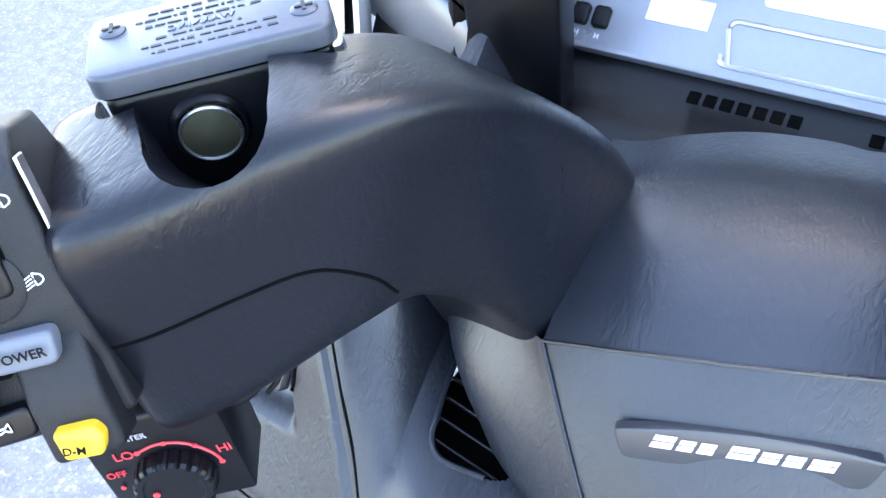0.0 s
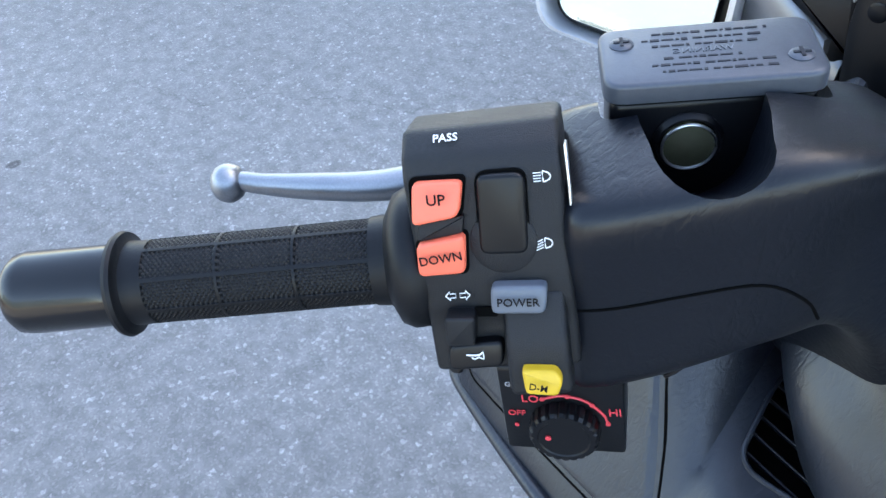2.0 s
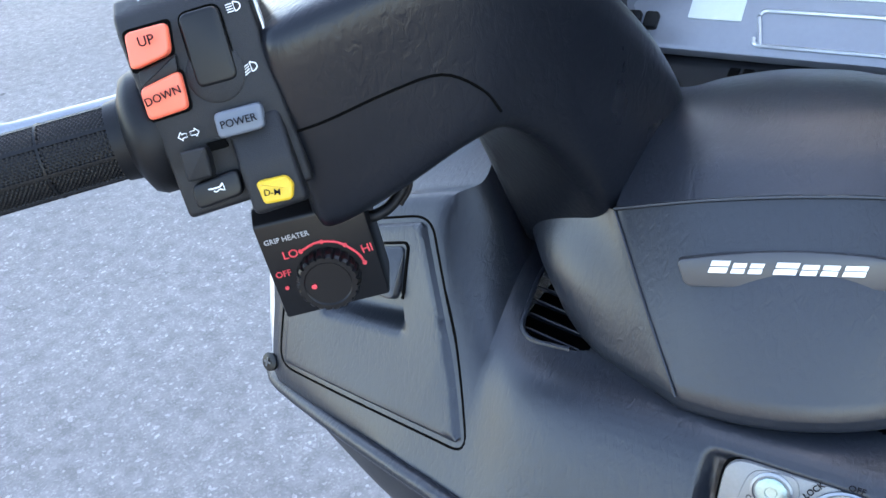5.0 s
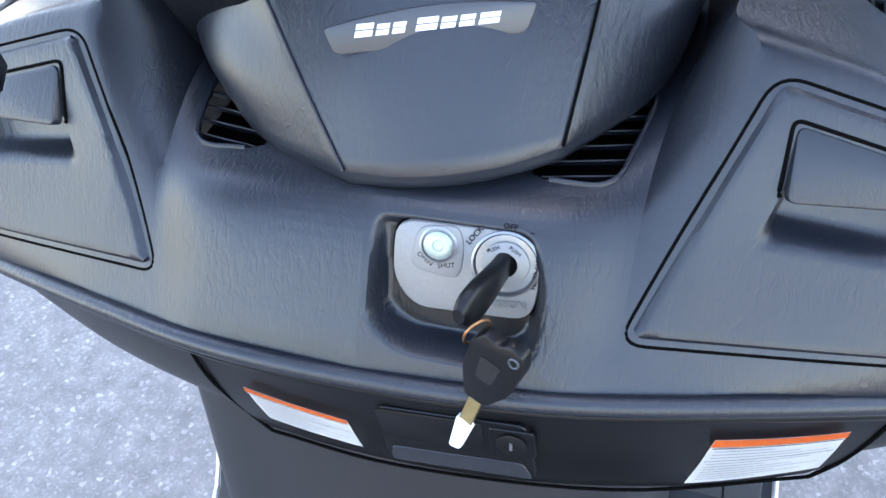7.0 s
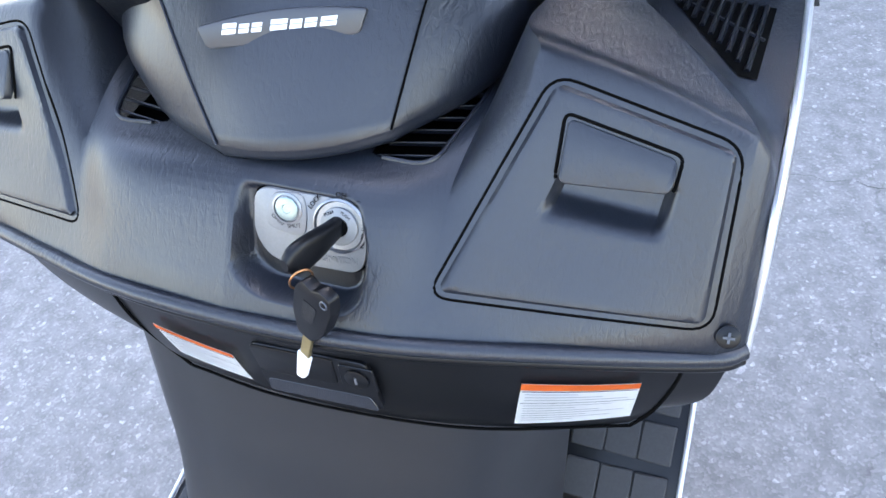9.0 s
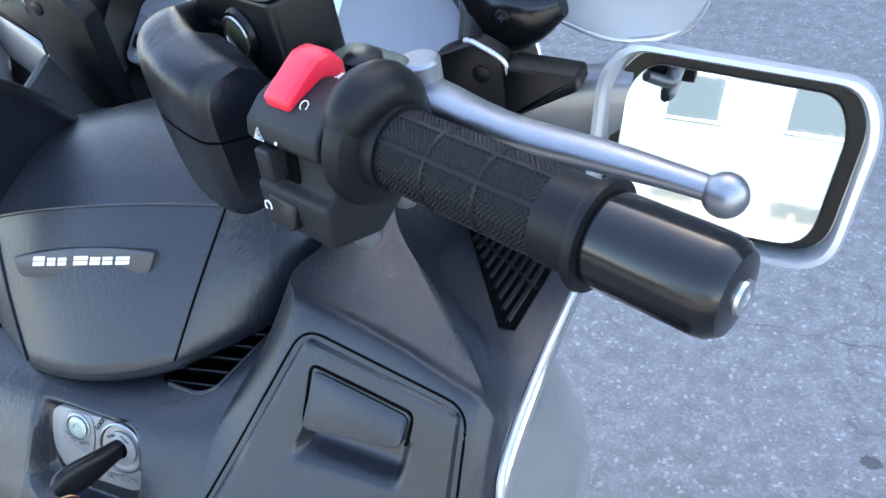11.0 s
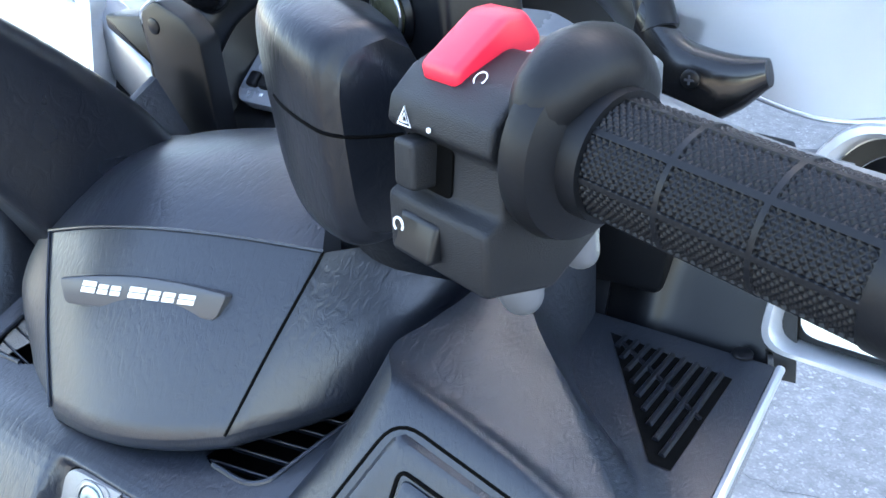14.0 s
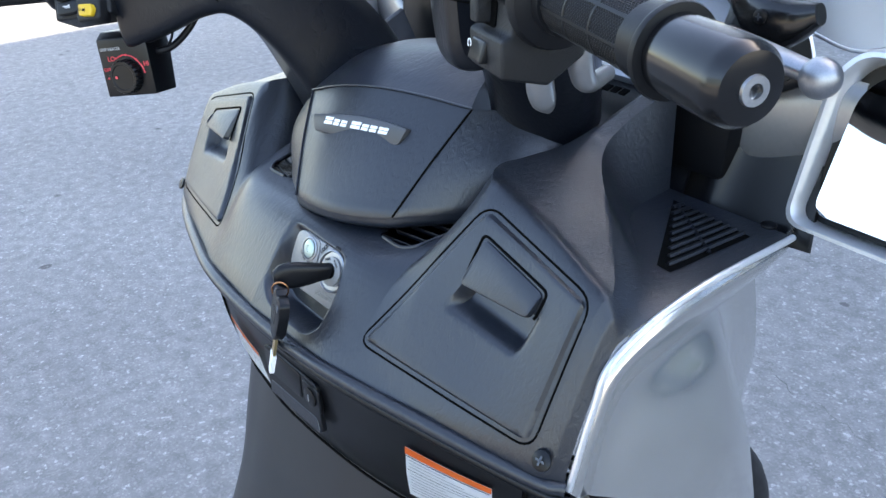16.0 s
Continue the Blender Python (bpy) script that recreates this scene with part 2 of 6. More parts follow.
def part(name, bm, mat, parent=None, label="", m=None, smooth=True, angle=38.0):
    """Links a bmesh as one mesh object under a thing or a part, with its origin at its middle."""
    if m is not None:
        bm.transform(m)
        if m.determinant() < 0:
            bmesh.ops.reverse_faces(bm, faces=bm.faces)
    if name in WIDER:
        for v in bm.verts:
            if v.co.x < -0.15:
                v.co.x += (v.co.x + 0.15) * 0.18
    lo = Vector([min(v.co[i] for v in bm.verts) for i in range(3)])
    hi = Vector([max(v.co[i] for v in bm.verts) for i in range(3)])
    mid = (lo + hi) / 2
    bmesh.ops.translate(bm, verts=bm.verts, vec=-mid)
    for e in bm.edges:
        e.smooth = not (len(e.link_faces) == 2 and e.calc_face_angle(0) > radians(angle))
    for f in bm.faces:
        f.smooth = smooth
    me = bpy.data.meshes.new(name)
    bm.to_mesh(me)
    bm.free()
    me.materials.append(mat)
    ob = new(name, me)
    base = Vector(parent["mid"]) if parent is not None and "mid" in parent else Vector((0, 0, 0))
    ob["mid"] = mid
    if parent is not None:
        ob.parent = parent
    ob.location = mid - base
    if label:
        ob["label"] = label
    return ob


def thing(name, label, category, where=(0, 0, 0), group=""):
    ob = new(name)
    ob.empty_display_size = 0.05
    ob.location = where
    ob["mid"] = Vector(where)
    return tagged(ob, label, category, group)


def axes(o, x, z):
    """A frame at o with its x along x and its z as near z as can be (y points away from the viewer of its face)."""
    x, z = Vector(x).normalized(), Vector(z)
    z = (z - x * z.dot(x)).normalized()
    y = z.cross(x)
    return Matrix(((x[0], y[0], z[0], o[0]), (x[1], y[1], z[1], o[1]), (x[2], y[2], z[2], o[2]), (0, 0, 0, 1)))


def box(w, d, h, bevel=0.0, seg=2, at=(0, 0, 0)):
    bm = bmesh.new()
    bmesh.ops.create_cube(bm, size=1)
    for v in bm.verts:
        v.co = Vector((v.co.x * w + at[0], v.co.y * d + at[1], v.co.z * h + at[2]))
    if bevel:
        bmesh.ops.bevel(bm, geom=bm.edges[:], offset=bevel, segments=seg, affect="EDGES", profile=0.5)
    return bm


def rounded(pts, r, seg=5):
    """The outline pts with its corners rounded; r is one radius or one for each corner."""
    out, k = [], len(pts)
    for i, p in enumerate(pts):
        p = Vector(p)
        a, b = Vector(pts[i - 1]) - p, Vector(pts[(i + 1) % k]) - p
        ri = r[i] if isinstance(r, (list, tuple)) else r
        cut = min(ri, a.length * 0.48, b.length * 0.48)
        a, b = p + a.normalized() * cut, p + b.normalized() * cut
        for j in range(seg + 1):
            t = j / seg
            out.append((1 - t) ** 2 * a + 2 * t * (1 - t) * p + t * t * b)
    return out


def prism(pts, depth, bevel=0.0, seg=2, front=0.0):
    """An outline in x, z pulled from y = front to y = front + depth; the front edge is bevelled."""
    bm = bmesh.new()
    lo = [bm.verts.new((p[0], front, p[1])) for p in pts]
    f = bm.faces.new(lo)
    f.normal_update()
    if f.normal.y > 0:
        f.normal_flip()
    ret = bmesh.ops.extrude_face_region(bm, geom=[f])
    vs = [g for g in ret["geom"] if isinstance(g, bmesh.types.BMVert)]
    bmesh.ops.translate(bm, verts=vs, vec=(0, depth, 0))
    bmesh.ops.recalc_face_normals(bm, faces=bm.faces)
    if bevel:
        es = [e for e in bm.edges if all(abs(v.co.y - front) < 1e-7 for v in e.verts)]
        bmesh.ops.bevel(bm, geom=es, offset=bevel, segments=seg, affect="EDGES", profile=0.5)
    return bm


def lathe(profile, seg=32):
    """A profile of (r, along) turned about the x axis, open ends closed."""
    bm = bmesh.new()
    rings = []
    for r, a in profile:
        rings.append([bm.verts.new((a, r * math.cos(2 * math.pi * i / seg), r * math.sin(2 * math.pi * i / seg))) for i in range(seg)])
    for p, q in zip(rings, rings[1:]):
        for i in range(seg):
            bm.faces.new((p[i], p[(i + 1) % seg], q[(i + 1) % seg], q[i]))
    bm.faces.new(rings[0][::-1])
    bm.faces.new(rings[-1])
    bmesh.ops.recalc_face_normals(bm, faces=bm.faces)
    return bm


def spline(pts, n, kinks=()):
    """n steps a span of a smooth line through pts; at kinks (indices) it may turn sharply."""
    pts = [Vector(p) for p in pts]
    out = []
    for i in range(len(pts) - 1):
        p1, p2 = pts[i], pts[i + 1]
        p0 = pts[i - 1] if i > 0 and i not in kinks else p1 * 2 - p2
        p3 = pts[i + 2] if i + 2 < len(pts) and i + 1 not in kinks else p2 * 2 - p1
        for j in range(n):
            t = j / n
            out.append(0.5 * (2 * p1 + (p2 - p0) * t + (2 * p0 - 5 * p1 + 4 * p2 - p3) * t * t + (3 * p1 - p0 - 3 * p2 + p3) * t ** 3))
    return out + [pts[-1]]


def tube(pts, radius, seg=12, n=6, kinks=(), flat=1.0):
    """A round bar swept along pts; radius is one number or one for each point; flat squeezes it in height."""
    line = spline(pts, n, kinks)
    k = len(pts) - 1
    bm, rings = bmesh.new(), []
    up = Vector((0, 0, 1))
    for i, p in enumerate(line):
        d = (line[min(i + 1, len(line) - 1)] - line[max(i - 1, 0)]).normalized()
        a = d.cross(up)
        a = a.normalized() if a.length > 1e-4 else Vector((1, 0, 0))
        b = a.cross(d)
        s = i / n
        if isinstance(radius, (list, tuple)):
            j = min(int(s), k - 1)
            r = radius[j] + (radius[j + 1] - radius[j]) * (s - j)
        else:
            r = radius
        rings.append([bm.verts.new(p + a * r * math.cos(2 * math.pi * q / seg) + b * r * flat * math.sin(2 * math.pi * q / seg)) for q in range(seg)])
    for p, q in zip(rings, rings[1:]):
        for i in range(seg):
            bm.faces.new((p[i], p[(i + 1) % seg], q[(i + 1) % seg], q[i]))
    bm.faces.new(rings[0][::-1])
    bm.faces.new(rings[-1])
    bmesh.ops.recalc_face_normals(bm, faces=bm.faces)
    return bm


def over(tree, p, d, reach=0.2):
    """Where a line that starts at p - d * reach and goes along d meets a skin (p where it meets none)."""
    p, d = Vector(p), Vector(d).normalized()
    hit = tree.ray_cast(p - d * reach, d)[0]
    return hit if hit is not None else p


def sheet(rows, nu=6, nv=6, ukinks=(), vkinks=(), thick=0.0, toward=(0, -0.5, 0.8)):
    """A skin through rows of equally many points; thick gives it a back. Its front faces `toward`."""
    lines = [spline(r, nu, ukinks) for r in rows]
    cols = [spline([l[i] for l in lines], nv, vkinks) for i in range(len(lines[0]))]
    bm = bmesh.new()
    g = [[bm.verts.new(p) for p in c] for c in cols]
    for a, b in zip(g, g[1:]):
        for i in range(len(a) - 1):
            bm.faces.new((a[i], b[i], b[i + 1], a[i + 1]))
    total = Vector((0, 0, 0))
    for f in bm.faces:
        f.normal_update()
        total += f.normal * f.calc_area()
    if total.dot(Vector(toward)) < 0:
        bmesh.ops.reverse_faces(bm, faces=bm.faces)
    bm.normal_update()
    if thick:
        bmesh.ops.solidify(bm, geom=bm.faces[:], thickness=thick)
    return bm


def rings_loft(sections, seg=28, n=6):
    """A closed skin through super-ellipse sections: centre, along, half width, half height, power."""
    keys = []
    for c, d, w, h, e in sections:
        d = Vector(d).normalized()
        a = d.cross(Vector((0, 0, 1))).normalized()
        b = a.cross(d)
        pts = []
        for i in range(seg):
            t = 2 * math.pi * i / seg
            ct, st = math.cos(t), math.sin(t)
            pts.append(Vector(c) + a * w * math.copysign(abs(ct) ** (2 / e), ct) + b * h * math.copysign(abs(st) ** (2 / e), st))
        keys.append(pts)
    cols = [spline([k[i] for k in keys], n) for i in range(seg)]
    bm = bmesh.new()
    g = [[bm.verts.new(p) for p in c] for c in cols]
    m = len(g[0])
    for i in range(seg):
        for j in range(m - 1):
            bm.faces.new((g[i][j], g[(i + 1) % seg][j], g[(i + 1) % seg][j + 1], g[i][j + 1]))
    bm.faces.new([g[i][0] for i in range(seg)])
    bm.faces.new([g[i][-1] for i in range(seg)][::-1])
    bmesh.ops.recalc_face_normals(bm, faces=bm.faces)
    return bm


def lettering(text, size, width=None):
    """Flat raised letters in x, z, centred, facing -y."""
    cu = bpy.data.curves.new("lettering", "FONT")
    cu.body, cu.size, cu.extrude = text, size, 0.0002
    cu.align_x, cu.align_y = "CENTER", "CENTER"
    cu.resolution_u, cu.offset = 3, size * 0.005
    tmp = new("lettering_tmp", cu)
    deps = bpy.context.evaluated_depsgraph_get()
    me = bpy.data.meshes.new_from_object(tmp.evaluated_get(deps))
    bm = bmesh.new()
    bm.from_mesh(me)
    bpy.data.objects.remove(tmp)
    bpy.data.curves.remove(cu)
    bpy.data.meshes.remove(me)
    if width:
        w = max(v.co.x for v in bm.verts) - min(v.co.x for v in bm.verts)
        bmesh.ops.scale(bm, vec=(width / w, 1, 1), verts=bm.verts)
    bm.transform(pose(0, 0, 0, 90))
    return bm


def join(*bms):
    out = bms[0]
    for b in bms[1:]:
        me = bpy.data.meshes.new("join_tmp")
        b.to_mesh(me)
        b.free()
        out.from_mesh(me)
        bpy.data.meshes.remove(me)
    return out


def moved(bm, x, y, z, rx=0, ry=0, rz=0):
    bm.transform(pose(x, y, z, rx, ry, rz))
    return bm


def carve(ob, cutters):
    """Cuts the bmeshes (in world metres) out of a mesh object for good."""
    base = Vector(ob["mid"])
    for b in cutters:
        bmesh.ops.translate(b, verts=b.verts, vec=-base)
        me = bpy.data.meshes.new("cutter_tmp")
        b.to_mesh(me)
        b.free()
        c = new("cutter_tmp", me)
        c.matrix_world = Matrix.Translation(base)
        mod = ob.modifiers.new("cut", "BOOLEAN")
        mod.operation, mod.object, mod.solver = "DIFFERENCE", c, "EXACT"
        bpy.context.view_layer.update()
        got = bpy.data.meshes.new_from_object(ob.evaluated_get(bpy.context.evaluated_depsgraph_get()))
        ob.modifiers.clear()
        old = ob.data
        ob.data = got
        bpy.data.meshes.remove(old)
        bpy.data.objects.remove(c)
        bpy.data.meshes.remove(me)
    bm = bmesh.new()
    bm.from_mesh(ob.data)
    for e in bm.edges:
        e.smooth = not (len(e.link_faces) == 2 and e.calc_face_angle(0) > radians(38))
    for f in bm.faces:
        f.smooth = True
    bm.to_mesh(ob.data)
    bm.free()
    return ob


def screw_head(r=0.004):
    """A cross-head screw facing -y."""
    bm = lathe([(r * 0.75, 0.0), (r, -0.0008), (r, -0.003)], 20)
    bm.transform(pose(0, 0, 0, 0, 0, -90))
    return bm


def cross_slot(r=0.004):
    return join(box(r * 1.3, 0.0004, r * 0.28, at=(0, -0.0003, 0)), box(r * 0.28, 0.0004, r * 1.3, at=(0, -0.0003, 0)))


# ---- ground and surroundings ----
def ground_sheet():
    bm = bmesh.new()
    steps = [-400, -60, -20, -8, -4, -2, -1, 0, 1, 2, 4, 8, 20, 60, 400]
    g = [[bm.verts.new((x, y, 0.0)) for x in steps] for y in steps]
    for j in range(len(steps) - 1):
        for i in range(len(steps) - 1):
            bm.faces.new((g[j][i], g[j][i + 1], g[j + 1][i + 1], g[j + 1][i]))
    return bm


ground = part("ground", ground_sheet(), ASPHALT)
tagged(ground, "light grey weathered asphalt of a parking yard", "ground", kind="structure")


def crack():
    """A thin wandering crack with dust-dark edges, lying flush in the asphalt."""
    rng, bm, rows = random.Random(11), bmesh.new(), []
    x, y = -1.10, 1.62
    while x < 1.5:
        wide = 0.0003 + 0.0011 * rng.random() ** 2
        rows.append((bm.verts.new((x, y - wide, 0.0012)), bm.verts.new((x, y + wide, 0.0012))))
        x += 0.012 + 0.022 * rng.random()
        y += (-0.33 if x < -0.30 else -0.14 if x < 0.0 else -0.03) * 0.022 + (rng.random() - 0.5) * 0.030
    for p, q in zip(rows, rows[1:]):
        bm.faces.new((p[0], q[0], q[1], p[1]))
    return bm


part("crack", crack(), TAR, ground, "thin dark crack in the asphalt")


def oil_spot(size, seed):
    rng, bm = random.Random(seed), bmesh.new()
    bm.faces.new([bm.verts.new((size * (0.75 + 0.45 * rng.random()) * math.cos(math.tau * i / 26), 0.8 * size * (0.75 + 0.45 * rng.random()) * math.sin(math.tau * i / 26), 0.0012)) for i in range(26)])
    return bm


for k, (x, y, size) in enumerate(((0.598, 0.986, 0.019), (0.628, 2.18, 0.022), (0.619, 0.75, 0.018), (-0.429, 1.822, 0.014))):
    part("oil_spot", oil_spot(size, k), TAR, ground, "dark oil spot", pose(x, y, 0))

# ---- scooter ----
scooter = thing("scooter", "dark grey maxi scooter with silver side cowls, parked on asphalt", "scooter")
SHIFT = 0.008                                       # the middle of the body
RIGHT = Matrix.Translation((SHIFT / 2, 0, 0))
LEFT = Matrix.Translation((SHIFT / 2, 0, 0)) @ Matrix.Diagonal((-1, 1, 1, 1))

# inner leg shield: rows from the lip upwards and on to the dash
SHIELD = [
    [(0, -0.066, 0.964), (0.095, -0.060, 0.963), (0.135, -0.052, 0.961), (0.170, -0.043, 0.959), (0.230, -0.024, 0.952), (0.290, -0.002, 0.942), (0.2975, 0.004, 0.940), (0.304, 0.010, 0.938)],
    [(0, -0.050, 0.988), (0.085, -0.045, 0.987), (0.130, -0.036, 0.981), (0.170, -0.029, 0.976), (0.230, -0.018, 0.968), (0.288, -0.003, 0.960), (0.2975, 0.004, 0.957), (0.304, 0.011, 0.952)],
    [(0, -0.016, 1.030), (0.090, -0.012, 1.028), (0.132, 0.001, 1.022), (0.160, 0.008, 1.031), (0.222, 0.018, 1.020), (0.289, 0.022, 1.010), (0.2985, 0.025, 1.003), (0.304, 0.028, 0.992)],
    [(0, 0.018, 1.038), (0.096, 0.018, 1.035), (0.134, 0.029, 1.037), (0.176, 0.054, 1.091), (0.235, 0.054, 1.076), (0.291, 0.049, 1.054), (0.299, 0.047, 1.042), (0.304, 0.046, 1.024)],
    [(0, 0.060, 1.037), (0.100, 0.060, 1.035), (0.138, 0.062, 1.046), (0.163, 0.077, 1.102), (0.225, 0.073, 1.083), (0.287, 0.067, 1.060), (0.2975, 0.064, 1.047), (0.304, 0.062, 1.034)],
    [(0, 0.105, 1.034), (0.103, 0.105, 1.033), (0.143, 0.098, 1.048), (0.168, 0.104, 1.104), (0.202, 0.107, 1.095), (0.244, 0.107, 1.079), (0.276, 0.104, 1.052), (0.304, 0.104, 1.041)],
    [(0, 0.150, 1.034), (0.106, 0.150, 1.034), (0.150, 0.140, 1.050), (0.172, 0.147, 1.107), (0.180, 0.152, 1.108), (0.192, 0.157, 1.104), (0.216, 0.160, 1.054), (0.304, 0.150, 1.044)],
    [(0, 0.250, 1.030), (0.110, 0.250, 1.030), (0.148, 0.250, 1.050), (0.182, 0.236, 1.138), (0.187, 0.236, 1.139), (0.192, 0.234, 1.134), (0.200, 0.222, 1.052), (0.302, 0.232, 1.044)],
]
DOOR_AT = axes((0.130, -0.031, 0.985), (0.979, 0.174, -0.109), (-0.006, 0.555, 0.832))


PLATE_AT = axes((0.019, -0.0145, 1.0215), (0.996, 0.052, -0.078), (0.05, 0.409, 0.911))
HOLLOW = rounded([(-0.0140, 0.0130), (0.070, 0.014), (0.0800, -0.016), (0.078, -0.046), (0.066, -0.057), (0.008, -0.057), (-0.0110, -0.044)], 0.011, 5)


def inside(p, poly):
    hit, k = False, len(poly)
    for i in range(k):
        a, b = poly[i - 1], poly[i]
        if (a[1] > p[1]) != (b[1] > p[1]) and p[0] < (b[0] - a[0]) * (p[1] - a[1]) / (b[1] - a[1]) + a[0]:
            hit = not hit
    return hit


def edge_distance(p, poly):
    """How far p lies outside an outline (inside: minus)."""
    best, p = 1.0, Vector(p)
    for i in range(len(poly)):
        a, b = Vector(poly[i - 1]), Vector(poly[i])
        d = b - a
        if d.length > 1e-7:
            best = min(best, (p - a - d * max(0.0, min(1.0, (p - a).dot(d) / d.dot(d)))).length)
    return -best if inside(p, poly) else best


def opened(bm):
    """Takes out the skin behind the sunk pull of the door and in the side vent."""
    back = DOOR_AT.inverted()
    vent = rounded([(0.074, 0.024), (0.112, 0.022), (0.121, 0.036), (0.129, 0.075), (0.129, 0.112), (0.074, 0.112)], 0.008, 5)
    near = [f for f in bm.faces if 0.065 < f.calc_center_median().x < 0.145 and 0.010 < f.calc_center_median().y < 0.130]
    bmesh.ops.subdivide_edges(bm, edges=list({e for f in near for e in f.edges}), cuts=4, use_grid_fill=True)
    gone = []
    for f in bm.faces:
        c = f.calc_center_median()
        d = back @ c
        if 0.045 < d.x < 0.135 and 0.035 < d.z < 0.095:
            gone.append(f)
        elif c.z > 1.02 and inside(c, vent):
            gone.append(f)
    bmesh.ops.delete(bm, geom=gone, context="FACES")
    return bm


def hollowed(bm, m):
    """Sets the panel in its place and presses the lock's hollow into it."""
    bm.transform(m)
    if m.determinant() < 0:
        bmesh.ops.reverse_faces(bm, faces=bm.faces)
    to_plate = PLATE_AT.inverted()

    def close(f):
        q = to_plate @ f.calc_center_median()
        return -0.06 < q.x < 0.12 and -0.09 < q.z < 0.06 and abs(q.y) < 0.07
    near = [f for f in bm.faces if close(f)]
    bmesh.ops.subdivide_edges(bm, edges=list({e for f in near for e in f.edges}), cuts=5, use_grid_fill=True)
    for v in bm.verts:
        q = to_plate @ v.co
        if not (-0.07 < q.x < 0.13 and -0.10 < q.z < 0.07 and abs(q.y) < 0.07):
            continue
        d = edge_distance((q.x, q.z), HOLLOW)
        y = q.y
        if d < 0:
            k = min(1.0, -d / 0.0085)
            k = k * k * (3 - 2 * k)
            y = y * (1 - k) + max(y, 0.0016) * k
        v.co = PLATE_AT @ Vector((q.x, y, q.z))
    return bm


skin = sheet(SHIELD, 8, 8, ukinks=(2, 3, 5, 6))
SKIN = BVHTree.FromBMesh(skin)
skin.free()
for m in (RIGHT, LEFT):
    part("leg_shield_panel", hollowed(opened(sheet(SHIELD, 8, 8, ukinks=(2, 3, 5, 6), thick=0.003)), m), GRAINED, scooter, "grained dark grey plastic inner panel")
part("inner_frame", box(0.28, 0.20, 0.10, 0.01, 2, (0.004, 0.110, 0.965)), DARK, scooter, "dark inner frame behind the vents")

# the bead along the lip and the band under it
LIP = [(-0.306, 0.010, 0.940), (-0.285, -0.004, 0.944), (-0.2, -0.035, 0.957), (-0.1, -0.060, 0.964), (0, -0.066, 0.965),
       (0.1, -0.060, 0.964), (0.2, -0.035, 0.957), (0.285, -0.004, 0.944), (0.304, 0.010, 0.940)]
shift = Matrix.Translation((SHIFT / 2, 0, 0))
part("lip_bead", tube(LIP, 0.0055, 12, 8), GRAINED, scooter, "rounded grey plastic bead", shift)
part("lip_bead", tube([(x, y + 0.004, z - 0.0125) for x, y, z in LIP], 0.0040, 10, 8), LIDBLACK, scooter, "thin black lower bead", shift)


def band_row(z, out, x0, x1, k=9):
    """A row of points that bows like the lip, at the height z, moved rearwards by out."""
    row = []
    for i in range(k):
        x = x0 + (x1 - x0) * i / (k - 1)
        row.append((x, -0.057 + 0.66 * x * x + 0.6 * abs(x) ** 3 - out, z + (0.012 - 0.20 * x * x if z > 0.93 else 0)))
    return row


part("lower_band", sheet([band_row(0.944, -0.004, -0.305, 0.303), band_row(0.90, -0.0075, -0.299, 0.296), band_row(0.862, -0.015, -0.285, 0.285), band_row(0.832, -0.034, -0.255, 0.255)], 4, 5, thick=0.003, toward=(0, -1, 0)), LIDBLACK, scooter, "satin black band", shift)
lid = part("glovebox_lid", sheet([band_row(0.940, 0.000, -0.118, 0.272), band_row(0.90, -0.003, -0.110, 0.266), band_row(0.866, -0.009, -0.100, 0.254), band_row(0.842, -0.018, -0.092, 0.240)], 5, 5, thick=0.004, toward=(0, -1, 0)), LIDBLACK, scooter, "satin black glovebox lid", shift)

# tunnel down to the floor
tunnel = part("tunnel", sheet([
    [(-0.225, 0.14, 0.85), (-0.185, 0.015, 0.85), (-0.10, -0.022, 0.848), (-0.01, -0.030, 0.846), (0.08, -0.022, 0.848), (0.150, 0.015, 0.85), (0.190, 0.14, 0.85)],
    [(-0.210, 0.12, 0.77), (-0.175, -0.010, 0.77), (-0.10, -0.045, 0.77), (-0.01, -0.053, 0.77), (0.08, -0.045, 0.77), (0.140, -0.010, 0.77), (0.178, 0.12, 0.77)],
    [(-0.200, 0.10, 0.66), (-0.168, -0.040, 0.67), (-0.10, -0.078, 0.68), (-0.01, -0.086, 0.68), (0.08, -0.078, 0.68), (0.136, -0.040, 0.67), (0.170, 0.10, 0.66)],
    [(-0.195, 0.04, 0.50), (-0.168, -0.110, 0.53), (-0.10, -0.165, 0.57), (-0.01, -0.175, 0.58), (0.08, -0.165, 0.57), (0.136, -0.110, 0.53), (0.168, 0.04, 0.50)],
    [(-0.195, -0.06, 0.36), (-0.168, -0.27, 0.43), (-0.11, -0.35, 0.48), (-0.01, -0.36, 0.49), (0.09, -0.35, 0.48), (0.140, -0.27, 0.43), (0.168, -0.06, 0.36)],
], 6, 6, thick=0.003, toward=(0, -1, 0.3)), TUNNEL, scooter, "smooth dark grey centre tunnel", shift)

bm = bmesh.new()
bm.from_mesh(tunnel.data)
bmesh.ops.translate(bm, verts=bm.verts, vec=Vector(tunnel["mid"]))
tree = BVHTree.FromBMesh(bm)
bm.free()
part("tunnel_seam", tube([over(tree, (-0.195 + 0.0125 * i, 0.0, 0.655 - 0.9 * (i / 13.0 - 1.0) ** 2 * 0.02), (0, 1, 0), 0.5) for i in range(3, 28)], 0.0011, 6, 2), DARK, tunnel, "fine dark seam")

